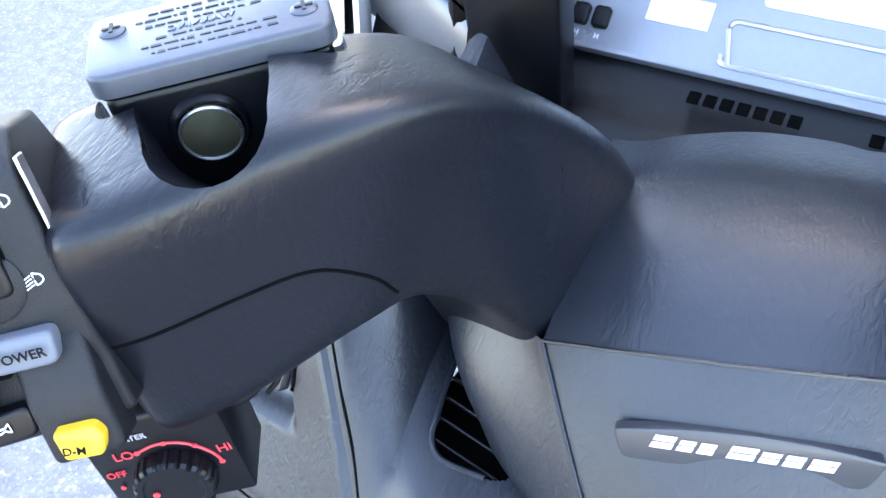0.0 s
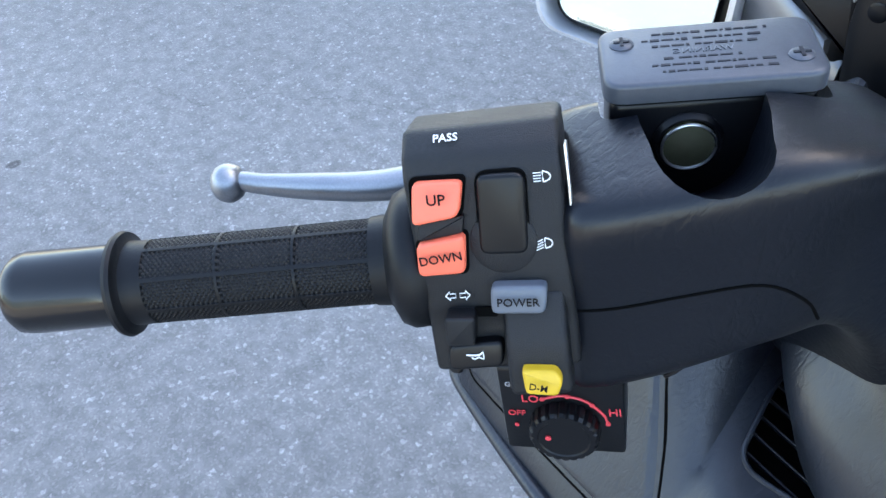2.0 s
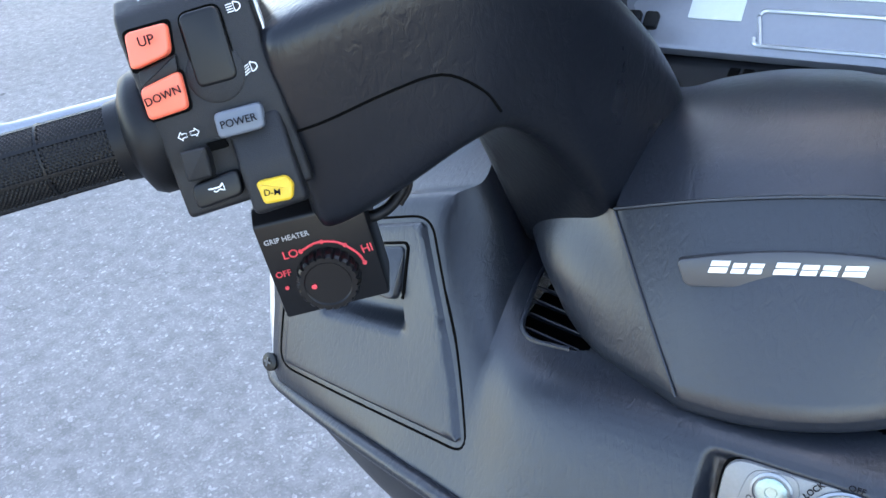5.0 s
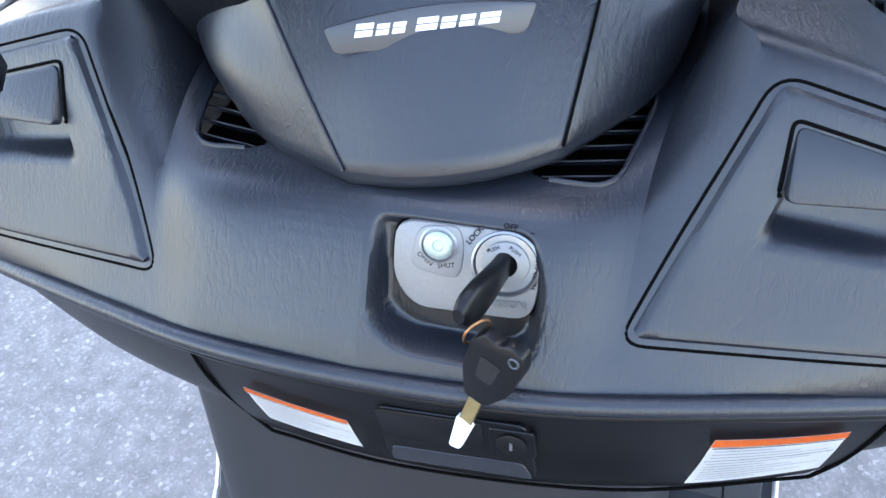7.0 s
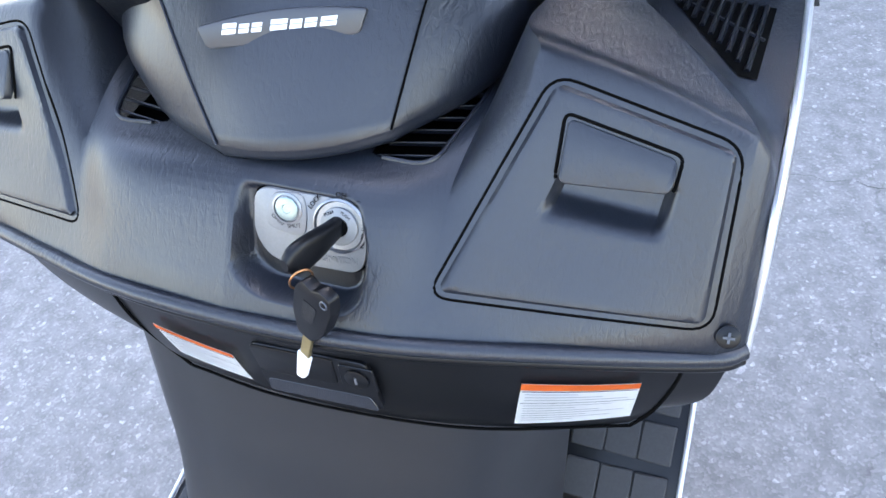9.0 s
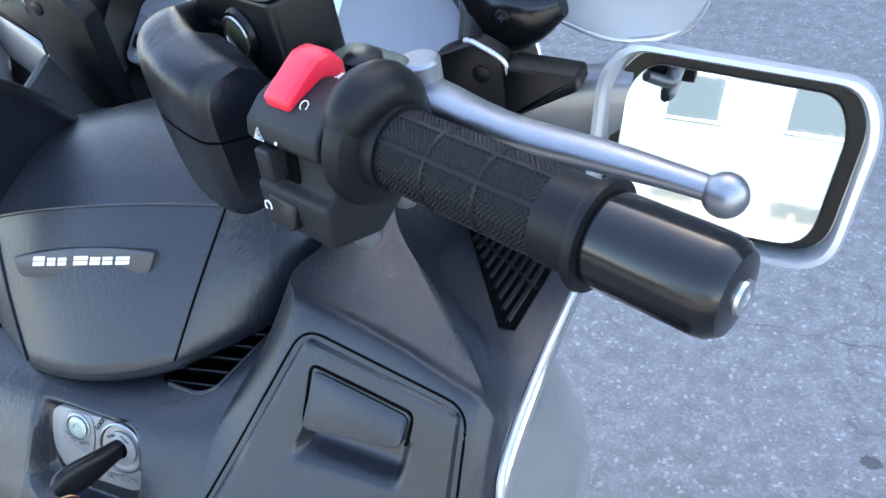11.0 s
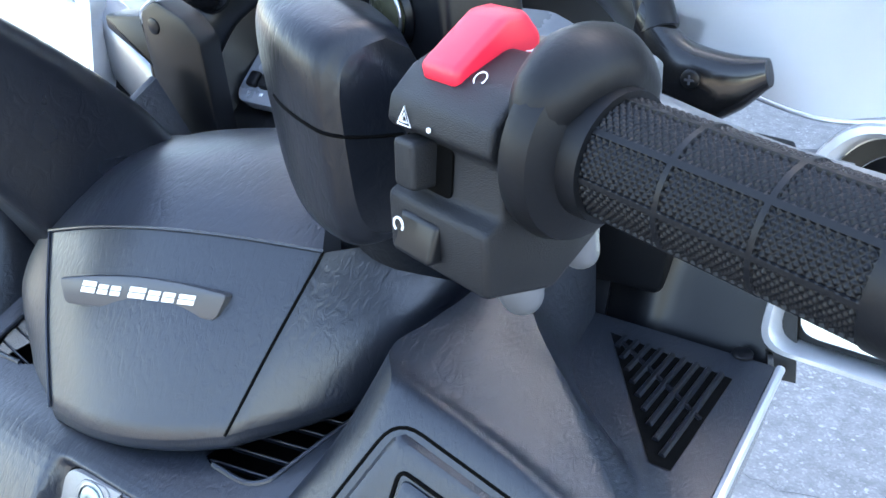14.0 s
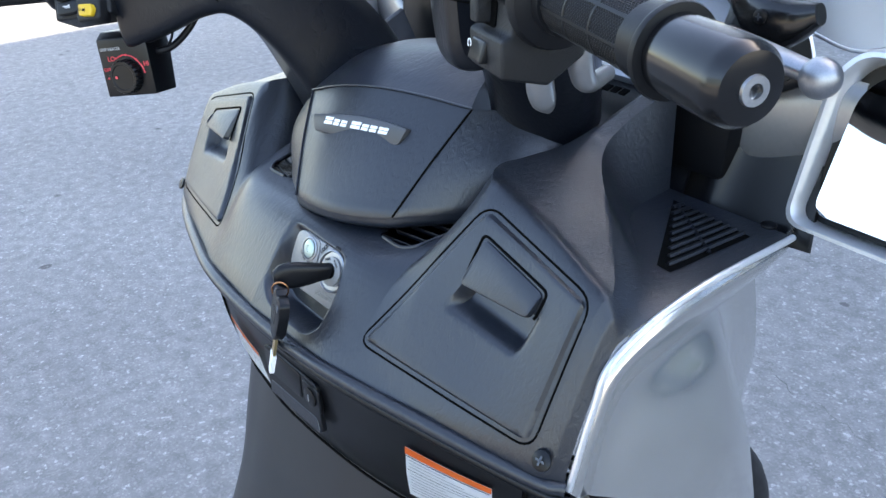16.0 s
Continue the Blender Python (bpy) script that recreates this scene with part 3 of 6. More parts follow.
# step boards with their ribbed mats
for m in (pose(-0.022, 0, 0) @ RIGHT, pose(-0.038, 0, 0) @ LEFT):
    board = part("step_board", sheet([
        [(0.165, 0.30, 0.62), (0.225, 0.30, 0.62), (0.285, 0.30, 0.61)],
        [(0.165, 0.16, 0.525), (0.225, 0.16, 0.525), (0.290, 0.16, 0.52)],
        [(0.165, 0.05, 0.42), (0.225, 0.05, 0.42), (0.292, 0.05, 0.415)],
        [(0.165, -0.30, 0.38), (0.235, -0.30, 0.38), (0.300, -0.30, 0.375)]], 4, 6, thick=0.02, toward=(0, 0, 1)), LIDBLACK, scooter, "black step board", m)
    part("board_edge", tube([(0.288, 0.31, 0.617), (0.293, 0.16, 0.523), (0.295, 0.05, 0.418), (0.303, -0.30, 0.378)], 0.003, 8, 6), EDGE, board, "pale metal edge strip", m)
    for i in range(3):
        for j in range(9):
            y0 = 0.27 - j * 0.043
            x0 = 0.190 + i * 0.036
            zz = 0.62 - (0.30 - y0) * 0.68 if y0 > 0.16 else (0.525 - (0.16 - y0) * 0.955 if y0 > 0.05 else 0.42 - (0.05 - y0) * 0.114)
            slope = 34 if y0 > 0.16 else (43 if y0 > 0.05 else 6)
            part("mat_pad", box(0.0352, 0.0420, 0.006, 0.0015, 1), MAT, board, "", m @ pose(x0, y0, zz + 0.0015, slope))

# silver side cowls
for m in (RIGHT, LEFT):
    part("side_cowl", sheet([
        [(0.304, 0.012, 0.936), (0.305, 0.030, 0.990), (0.305, 0.050, 1.024), (0.306, 0.118, 1.043), (0.302, 0.230, 1.043), (0.268, 0.290, 1.045), (0.215, 0.400, 1.050)],
        [(0.307, 0.018, 0.930), (0.309, 0.036, 0.982), (0.310, 0.055, 1.014), (0.309, 0.118, 1.029), (0.300, 0.228, 1.028), (0.260, 0.290, 1.025), (0.200, 0.400, 1.020)],
        [(0.299, 0.036, 0.915), (0.294, 0.055, 0.956), (0.291, 0.080, 0.984), (0.281, 0.135, 0.984), (0.262, 0.205, 0.976), (0.204, 0.290, 0.969), (0.160, 0.400, 0.960)],
        [(0.297, 0.045, 0.907), (0.292, 0.065, 0.944), (0.288, 0.090, 0.970), (0.277, 0.140, 0.970), (0.256, 0.208, 0.963), (0.199, 0.290, 0.953), (0.160, 0.400, 0.940)],
        [(0.301, 0.070, 0.892), (0.300, 0.090, 0.918), (0.297, 0.112, 0.938), (0.292, 0.155, 0.942), (0.273, 0.215, 0.932), (0.213, 0.290, 0.919), (0.170, 0.400, 0.900)],
        [(0.305, 0.115, 0.862), (0.304, 0.135, 0.876), (0.304, 0.155, 0.888), (0.299, 0.190, 0.888), (0.275, 0.240, 0.878), (0.225, 0.290, 0.866), (0.180, 0.400, 0.840)],
        [(0.305, 0.165, 0.832), (0.304, 0.180, 0.836), (0.302, 0.195, 0.840), (0.296, 0.220, 0.836), (0.276, 0.260, 0.820), (0.239, 0.290, 0.811), (0.180, 0.400, 0.780)],
        [(0.275, 0.260, 0.690), (0.274, 0.266, 0.690), (0.274, 0.274, 0.690), (0.272, 0.290, 0.690), (0.249, 0.330, 0.680), (0.217, 0.351, 0.674), (0.150, 0.400, 0.660)],
    ], 5, 6, thick=0.003, toward=(1, 0, 0.2)), SILVER, scooter, "glossy silver painted side cowl", m)
    part("foot_panel", sheet([
        [(0.205, 0.075, 0.880), (0.260, 0.082, 0.880), (0.295, 0.088, 0.878)],
        [(0.195, 0.130, 0.800), (0.250, 0.150, 0.810), (0.288, 0.176, 0.815)],
        [(0.180, 0.190, 0.690), (0.235, 0.215, 0.690), (0.270, 0.235, 0.695)],
        [(0.170, 0.250, 0.590), (0.232, 0.262, 0.590), (0.266, 0.272, 0.595)]], 4, 4, thick=0.004, toward=(0, -1, 0)), LIDBLACK, scooter, "black panel behind the foot board", m)
    part("cowl_edge", tube([(0.305, 0.012, 0.938), (0.3065, 0.030, 0.992), (0.3065, 0.050, 1.025), (0.3075, 0.118, 1.044), (0.3050, 0.231, 1.044)], 0.0026, 8, 8), EDGE, scooter, "pale silver edge line", m)


# storage doors: a rounded four-sided plate with a sunk pull
def squircle(u, v, r=0.22):
    """Moves a point of the square -1..1 so that its corners become round."""
    a, b = abs(u) - (1 - r), abs(v) - (1 - r)
    if a > 0 and b > 0:
        k = max(a, b) / math.hypot(a, b)
        return math.copysign(1 - r + a * k, u), math.copysign(1 - r + b * k, v)
    return u, v


def smooth01(x):
    x = max(0.0, min(1.0, x))
    return x * x * (3 - 2 * x)


def door_plate(corners, lift=0.0030, n=60):
    """A plate that follows the panel's skin; corners: bl, br, tr, tl as (x, z) in the door's plane."""
    bl, br, tr, tl = (Vector(c) for c in corners)
    back = DOOR_AT.inverted()
    way = DOOR_AT.to_3x3() @ Vector((0, 1, 0))
    bm = bmesh.new()
    g = []
    for j in range(n + 1):
        row = []
        for i in range(n + 1):
            u, v = squircle(2 * i / n - 1, 2 * j / n - 1)
            s, t = (u + 1) / 2, (v + 1) / 2
            p = (bl * (1 - s) + br * s) * (1 - t) + (tl * (1 - s) + tr * s) * t
            edge = min(1 - abs(u), 1 - abs(v))
            y = (back @ over(SKIN, DOOR_AT @ Vector((p.x, 0, p.y)), way)).y
            y += -lift + 0.0052 * (1 - smooth01(edge / 0.10)) ** 2
            # the hollow under the flap
            inx = smooth01((s - 0.235) / 0.05) * smooth01((0.760 - s) / 0.05)
            deep = 0.012 * smooth01((t - 0.41) / 0.15) * (1 - smooth01((t - 0.70) / 0.02))
            y += deep * inx
            row.append(bm.verts.new((p.x, y, p.y)))
        g.append(row)
    for j in range(n):
        for i in range(n):
            bm.faces.new((g[j][i], g[j][i + 1], g[j + 1][i + 1], g[j + 1][i]))
    return bm


def on_skin(x, z, out=0.0):
    """A point of the door's plane laid on the panel's skin, in the door's frame."""
    q = DOOR_AT.inverted() @ over(SKIN, DOOR_AT @ Vector((x, 0, z)), DOOR_AT.to_3x3() @ Vector((0, 1, 0)))
    return Vector((x, q.y - out, z))


def dense(pts, step=0.005):
    out = []
    for p, q in zip(pts, pts[1:]):
        p, q = Vector(p), Vector(q)
        k = max(1, int((q - p).length / step))
        out += [p + (q - p) * i / k for i in range(k)]
    return out + [Vector(pts[-1])]


DOOR = [(0.0, 0.0), (0.157, 0.001), (0.1575, 0.101), (0.058, 0.129)]
FLAP = [(0.0650, 0.0735), (0.1245, 0.0740), (0.1268, 0.0925), (0.0672, 0.1085)]
for m in (RIGHT, LEFT):
    rim = rounded([(p[0] + dx, p[1] + dz) for p, (dx, dz) in zip(DOOR, [(-0.002, -0.002), (0.002, -0.002), (0.002, 0.002), (-0.002, 0.002)])], 0.014, 6)
    part("door_gap", tube([on_skin(x, z, -0.0006) for x, z in dense(rim + rim[:1])], 0.0011, 8, 1), DARK, scooter, "dark gap round the storage door", m @ DOOR_AT)
    door = part("storage_door", door_plate(DOOR), GRAINED, scooter, "grained grey storage compartment door", m @ DOOR_AT)
    gap = rounded([(0.0630, 0.0735), (0.0650, 0.1112), (0.1292, 0.0946), (0.1268, 0.0735)], 0.005)
    part("pull_gap", tube([on_skin(x, z, 0.0030) for x, z in dense(gap[3:-3])], 0.0011, 6, 1), DARK, door, "", m @ DOOR_AT)
    flap = prism(rounded(FLAP, 0.005), 0.006, 0.0012, 2, front=0.0)
    for v in flap.verts:
        v.co.y += on_skin(v.co.x, max(0.070, v.co.z)).y - 0.0045 - 0.0055 * smooth01((0.091 - v.co.z) / 0.007)
    part("pull_flap", flap, GRAINED, door, "raised finger pull", m @ DOOR_AT)
    screw = part("cover_screw", screw_head(0.0068), BLACK, scooter, "black recessed screw", m @ DOOR_AT @ pose(0.1685, 0.0005, -0.0025))
    # slot paler than the screw: its highlights are put into the colour
    part("screw_slot", cross_slot(0.005), CAPGREY, screw, "", m @ DOOR_AT @ pose(0.1685, -0.0003, -0.0025))
    # vent beside the steering cover
    edge = [(0.085, 0.023), (0.105, 0.0222), (0.1135, 0.0245), (0.1195, 0.031), (0.1225, 0.043), (0.1270, 0.064), (0.1292, 0.080), (0.1295, 0.100)]
    part("vent_rim", tube([over(SKIN, (x, y, 1.06), (0, 0, -1)) for x, y in edge], 0.0016, 8, 4), GRAINED, scooter, "rounded rim of the side vent", m)
    for i in range(6):
        part("vent_slat", box(0.050, 0.0013, 0.004, 0.0004, 1), COVER, scooter, "thin grey vent slat", m @ pose(0.105 + 0.002 * i, 0.030 + 0.012 * i, 1.0335 + 0.0008 * i, 15, 0, 10))
    # shoulder vent: dark three-sided sheet on the skin as the opening's shade, with slats
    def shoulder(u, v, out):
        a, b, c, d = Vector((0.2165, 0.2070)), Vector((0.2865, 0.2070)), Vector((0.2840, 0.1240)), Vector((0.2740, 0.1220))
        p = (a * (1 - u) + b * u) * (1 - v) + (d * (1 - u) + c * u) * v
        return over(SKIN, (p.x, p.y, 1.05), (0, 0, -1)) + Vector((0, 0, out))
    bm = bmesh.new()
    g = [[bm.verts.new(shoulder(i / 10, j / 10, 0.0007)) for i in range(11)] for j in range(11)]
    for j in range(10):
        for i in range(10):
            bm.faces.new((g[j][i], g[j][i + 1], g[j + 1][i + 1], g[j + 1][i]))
    opening = part("vent_shade", bm, DARK, scooter, "dark three-sided sheet, shade of the vent opening", m)
    a, b, c = Vector((0.2165, 0.2070)), Vector((0.2865, 0.2070)), Vector((0.2830, 0.1220))
    for i in range(9):
        w = 0.13 + 0.098 * i
        p, q = a + (b - a) * w, a + (c - a) * w
        ends = [over(SKIN, (*(p + (q - p) * t), 1.05), (0, 0, -1)) + Vector((0, 0, 0.0010)) for t in (0, 0.33, 0.67, 1)]
        part("vent_slat", tube(ends, 0.0019, 6, 3), COVER, opening, "", m)
    mids = [over(SKIN, (*(a + ((b + c) / 2 - a) * t), 1.05), (0, 0, -1)) + Vector((0, 0, 0.0012)) for t in (0.15, 0.4, 0.7, 0.98)]
    part("vent_rib", tube(mids, 0.0014, 6, 3), COVER, opening, "thin rib across the slats", m)
    part("cover_screw", screw_head(0.006), BLACK, scooter, "black recessed screw", m @ pose(0.284, 0.232, 1.0475, -90, 0, 0))

# ignition plate in its hollow
PLATE_FACE = PLATE_AT @ pose(0.0035, -0.0005, 0.0055)
PLATE_RIM = rounded([(-0.004, 0.004), (0.064, 0.006), (0.071, -0.020), (0.068, -0.040), (0.008, -0.042), (-0.004, -0.027)], 0.011, 5)
part("plate_gap", prism([Vector((0.032, -0.017)) + (Vector(p) - Vector((0.032, -0.017))) * 1.035 for p in PLATE_RIM], 0.003, front=-0.0008), DARK, scooter, "dark gap round the lock plate", PLATE_FACE)
plate = part("lock_plate", prism(PLATE_RIM, 0.004, 0.001, 2, front=-0.0040), PLATE, scooter, "brushed silver ignition lock plate", PLATE_FACE)
part("shutter_well", prism(rounded([(0.008, 0.003), (0.029, 0.005), (0.032, -0.006), (0.031, -0.024), (0.004, -0.020)], 0.008), 0.0012, 0.0008, 2, front=-0.0050), PLATE, plate, "raised lobe round the shutter", PLATE_FACE)
part("shutter_rim", moved(lathe([(0.0098, 0.002), (0.0098, -0.0006), (0.0086, -0.0010), (0.0080, 0.0004)], 32), 0, 0, 0, 0, 0, 90), ALLOY, plate, "", PLATE_FACE @ pose(0.019, -0.0050, -0.006))
part("shutter_button", moved(lathe([(0.0072, 0.0), (0.0074, -0.0012), (0.0062, -0.0018), (0.0030, -0.0018), (0.0026, -0.0012)], 12), 0, 0, 0, 0, 0, 90), ZINC, plate, "greenish zinc shutter button", PLATE_FACE @ pose(0.019, -0.0050, -0.006))
part("cylinder_rim", moved(lathe([(0.0172, 0.003), (0.0172, -0.0004), (0.0160, -0.0010), (0.0150, 0.0004)], 40), 0, 0, 0, 0, 0, 90), ALLOY, plate, "", PLATE_FACE @ pose(0.053, -0.0050, -0.011))
part("key_cylinder", moved(lathe([(0.0118, 0.003), (0.0118, -0.001), (0.0108, -0.0016)], 32), 0, 0, 0, 0, 0, 90), PLATE, plate, "round lock barrel", PLATE_FACE @ pose(0.053, -0.0050, -0.011))
part("key_slot", moved(lathe([(0.006, 0.001), (0.006, -0.0008)], 20), 0, 0, 0, 0, 0, 90), DARK, plate, "", PLATE_FACE @ pose(0.053, -0.0063, -0.011))
for text, x, z, turn, size in (("LOCK", 0.0365, 0.0015, 55, 0.0042), ("OFF", 0.0535, 0.0085, 0, 0.0042), ("ON", 0.0655, 0.0045, -40, 0.0042), ("SEAT OPEN", 0.0680, -0.0130, -95, 0.0036), ("OPEN", 0.0125, -0.0145, -35, 0.0036), ("SHUT", 0.0235, -0.0165, 12, 0.0036), ("PUSH", 0.0465, -0.0035, 30, 0.0028), ("PUSH", 0.0570, -0.0030, -30, 0.0028), ("IGNITION", 0.0530, -0.0330, 6, 0.0056)):
    part("lettering", lettering(text, size), PLATE if text == "IGNITION" else PRINT, plate, "", PLATE_FACE @ pose(x, -0.0066 if text == "PUSH" else -0.0049, z, 0, -turn, 0), smooth=False)

# labels and latch on the glovebox lid
def lid_point(x, z, out=0.0015):
    t = (0.940 - z) / 0.074
    return Vector((x, -0.057 + 0.66 * x * x + 0.6 * abs(x) ** 3 + 0.009 * t * t - out, z))


def lid_label(corners, name="warning_label"):
    bl, br, tr, tl = (Vector(c) for c in corners)

    def patch(s0, s1, t0, t1, out, n=10):
        bm = bmesh.new()
        g = []
        for j in range(3):
            t = t0 + (t1 - t0) * j / 2
            g.append([bm.verts.new(lid_point(*((bl * (1 - s) + br * s) * (1 - t) + (tl * (1 - s) + tr * s) * t), out)) for s in (s0 + (s1 - s0) * i / n for i in range(n + 1))])
        for j in range(2):
            for i in range(n):
                bm.faces.new((g[j][i], g[j][i + 1], g[j + 1][i + 1], g[j + 1][i]))
        bmesh.ops.solidify(bm, geom=bm.faces[:], thickness=-0.0003)
        return bm
    lab = part(name, patch(0, 1, 0, 1, 0.0022), PAPER, lid, "white paper warning label with an orange band", shift, smooth=False)
    part("label_band", patch(0, 1, 0.875, 1, 0.0027), ORANGE, lab, "orange band", shift, smooth=False)
    for t0, t1, s0, s1 in ((0.835, 0.850, 0.02, 0.98), (0.575, 0.585, 0.02, 0.98)):
        part("label_rule", patch(s0, s1, t0, t1, 0.0026), PRINT, lab, "thin printed rule", shift, smooth=False)
    for k in range(11):
        part("label_line", patch(0.05, 0.50 + 0.42 * ((k * 7) % 5) / 4, 0.775 - k * 0.066, 0.790 - k * 0.066, 0.0026), LABELPRINT, lab, "", shift, smooth=False)
    return lab


lid_label([(-0.078, 0.881), (-0.016, 0.873), (-0.018, 0.909), (-0.084, 0.917)])
lid_label([(0.171, 0.861), (0.243, 0.866), (0.250, 0.911), (0.182, 0.919)])
latch_at = axes((0.055, -0.0565, 0.912), (1, 0.05, 0.0), (0, 0.05, 1))
# nothing is sunk: a flush black plate carries the recess's shade
recess = part("latch_recess_shade", prism(rounded([(-0.048, 0.018), (0.036, 0.018), (0.041, -0.028), (-0.046, -0.028)], 0.006), 0.004, 0.0006, 1, front=0.0), BLACK, lid, "black flush plate, shade of the latch recess", latch_at)
part("latch_handle", prism(rounded([(-0.049, 0.017), (0.012, 0.017), (0.012, -0.008), (-0.046, -0.008)], 0.004), 0.003, 0.001, 2, front=-0.0010), LIDBLACK, lid, "black latch handle", latch_at)
lip = prism(rounded([(-0.043, -0.0165), (0.033, -0.0155), (0.039, -0.0270), (-0.043, -0.0275)], 0.003), 0.003, 0.0004, 1, front=-0.0002)
for v in lip.verts:
    v.co.y -= 0.0016 * (-0.0160 - v.co.z) / 0.011
part("latch_lip", lip, GRAINED, lid, "grey lip under the latch", latch_at)
part("lock_square", prism(rounded([(0.015, 0.014), (0.040, 0.014), (0.041, -0.008), (0.015, -0.008)], 0.003), 0.002, 0.0006, 1, front=-0.0010), BLACK, lid, "", latch_at)
part("lid_lock", moved(lathe([(0.0085, 0.002), (0.0085, -0.0012), (0.0070, -0.0018)], 24), 0, 0, 0, 0, 0, 90), LIDBLACK, lid, "round key lock", latch_at @ pose(0.0275, -0.001, 0.003))
part("lock_slot", box(0.0016, 0.001, 0.006), STEEL, lid, "", latch_at @ pose(0.0275, -0.0029, 0.003))

for ends in (((-0.1185, 0.951), (-0.1120, 0.905), (-0.0930, 0.842)), ((0.2500, 0.9440), (0.2660, 0.9380), (0.2725, 0.9260), (0.2680, 0.900), (0.2560, 0.866), (0.2420, 0.842)), ((-0.092, 0.8415), (0.0, 0.8415), (0.13, 0.8415), (0.242, 0.8415))):
    part("lid_gap", tube([lid_point(x, z, 0.0002) for x, z in ends], 0.0013, 6, 6), DARK, scooter, "dark gap round the lid", shift)

# ---- steering cover in the middle ----
STEER = pose(0.020, 0.080, 1.118, 0, 0, 15) @ pose(0, 0, 0, 0, -3.3, 0)


def both(half):
    """A row from its right half, given from the middle outwards."""
    return [(-x, y, z) for x, y, z in half[:0:-1]] + half


part("steering_cover", sheet([
    both([(0, -0.013, 0.014), (0.045, -0.009, 0.010), (0.089, 0, 0), (0.118, 0.030, -0.006), (0.150, 0.075, -0.012)]),
    both([(0, -0.048, -0.028), (0.036, -0.046, -0.030), (0.072, -0.036, -0.034), (0.128, 0.002, -0.038), (0.156, 0.060, -0.036)]),
    both([(0, -0.079, -0.070), (0.028, -0.076, -0.070), (0.055, -0.068, -0.069), (0.114, -0.018, -0.070), (0.150, 0.060, -0.066)]),
    both([(0, -0.076, -0.080), (0.028, -0.073, -0.080), (0.053, -0.066, -0.080), (0.108, -0.016, -0.081), (0.145, 0.060, -0.078)]),
    both([(0, -0.050, -0.090), (0.025, -0.046, -0.090), (0.045, -0.040, -0.090), (0.090, 0.0, -0.092), (0.120, 0.060, -0.092)]),
], 7, 6, ukinks=(2, 6), vkinks=(2,)), GRAINED, scooter, "grained grey steering centre cover", STEER, angle=50)
part("steering_cover_top", sheet([
    both([(0, -0.0125, 0.0155), (0.045, -0.0085, 0.0115), (0.070, -0.004, 0.006), (0.0885, 0.0005, 0.0015)]),
    both([(0, 0.012, 0.027), (0.040, 0.014, 0.024), (0.064, 0.018, 0.018), (0.083, 0.022, 0.012)]),
    both([(0, 0.045, 0.034), (0.036, 0.046, 0.032), (0.060, 0.048, 0.027), (0.079, 0.052, 0.022)]),
    both([(0, 0.090, 0.031), (0.034, 0.090, 0.029), (0.056, 0.090, 0.025), (0.075, 0.090, 0.024)]),
    both([(0, 0.140, 0.014), (0.034, 0.138, 0.012), (0.056, 0.136, 0.008), (0.073, 0.134, 0.010)]),
], 6, 6), GRAINED, scooter, "smooth-backed top of the steering cover", STEER)
seams = [(0.0555, -0.0688, -0.0690), (0.0725, -0.0363, -0.0335), (0.0893, -0.0002, 0.0004)]
part("cover_seam", tube(seams, 0.0008, 6, 6), DARK, scooter, "fine dark seam", STEER)
part("cover_crease", tube([(-x, y, z) for x, y, z in seams], 0.0008, 6, 6), GRAINED, scooter, "", STEER)
part("cover_crease", tube(both([(0, -0.0135, 0.0150), (0.045, -0.0095, 0.011), (0.089, -0.0005, 0.0012)]), 0.0010, 6, 6), GRAINED, scooter, "", STEER)
badge_at = axes((-0.0235, 0.0335, 1.1040), (0.963, 0.267, 0.029), (-0.131, 0.374, 0.918))
badge = part("badge", prism(rounded([(0.0, 0.0025), (0.004, -0.0110), (0.098, -0.0100), (0.1045, 0.0040), (0.080, 0.0072), (0.052, 0.0082), (0.025, 0.0062)], [0.003, 0.004, 0.004, 0.003, 0.02, 0.02, 0.02]), 0.006, 0.001, 2, front=-0.0025), BADGE, scooter, "grey oval name badge", badge_at)
# plain light bars in place of the maker's lettering
for x0, x1, tall in ((0.0150, 0.0245, 0.0031), (0.0255, 0.0325, 0.0026), (0.0335, 0.0405, 0.0026), (0.0450, 0.0560, 0.0030), (0.0570, 0.0650, 0.0026), (0.0660, 0.0740, 0.0026), (0.0755, 0.0860, 0.0026)):
    for z0, z1 in ((-0.0034, -0.0034 + tall * 0.92), (-0.0034 + tall * 1.12, -0.0034 + tall * 2)):
        lean0, lean1 = (z0 + 0.0034) * 0.35, (z1 + 0.0034) * 0.35
        part("badge_bar", prism([(x0 + lean0, z0), (x1 + lean0 - 0.0008, z0), (x1 + lean1 - 0.0008, z1), (x0 + lean1, z1)], 0.0005, front=-0.0031), EDGE, badge, "", badge_at, smooth=False)

# ---- handlebar ----
BAR = STEER @ Matrix.Translation((-0.019, 0, 0))
FLIP = Matrix.Diagonal((-1, 1, 1, 1))
BAR_SIDE = {1: BAR, -1: BAR @ FLIP}
# the left grip and lever stand a little nearer to the rider
NEARER = Matrix.Translation((-0.0007, -0.0172, 0.1008)) @ Matrix.Diagonal((0.93, 0.93, 0.93, 1))
# where each grip starts at its flange, and its way outwards, in the right-hand form
GRIP = {1: axes((0.256, -0.116, 0.113), (0.848, -0.530, -0.100), (0, 0, 1)), -1: axes((0.263, -0.100, 0.100), (0.848, -0.530, 0.0), (0, 0, 1))}


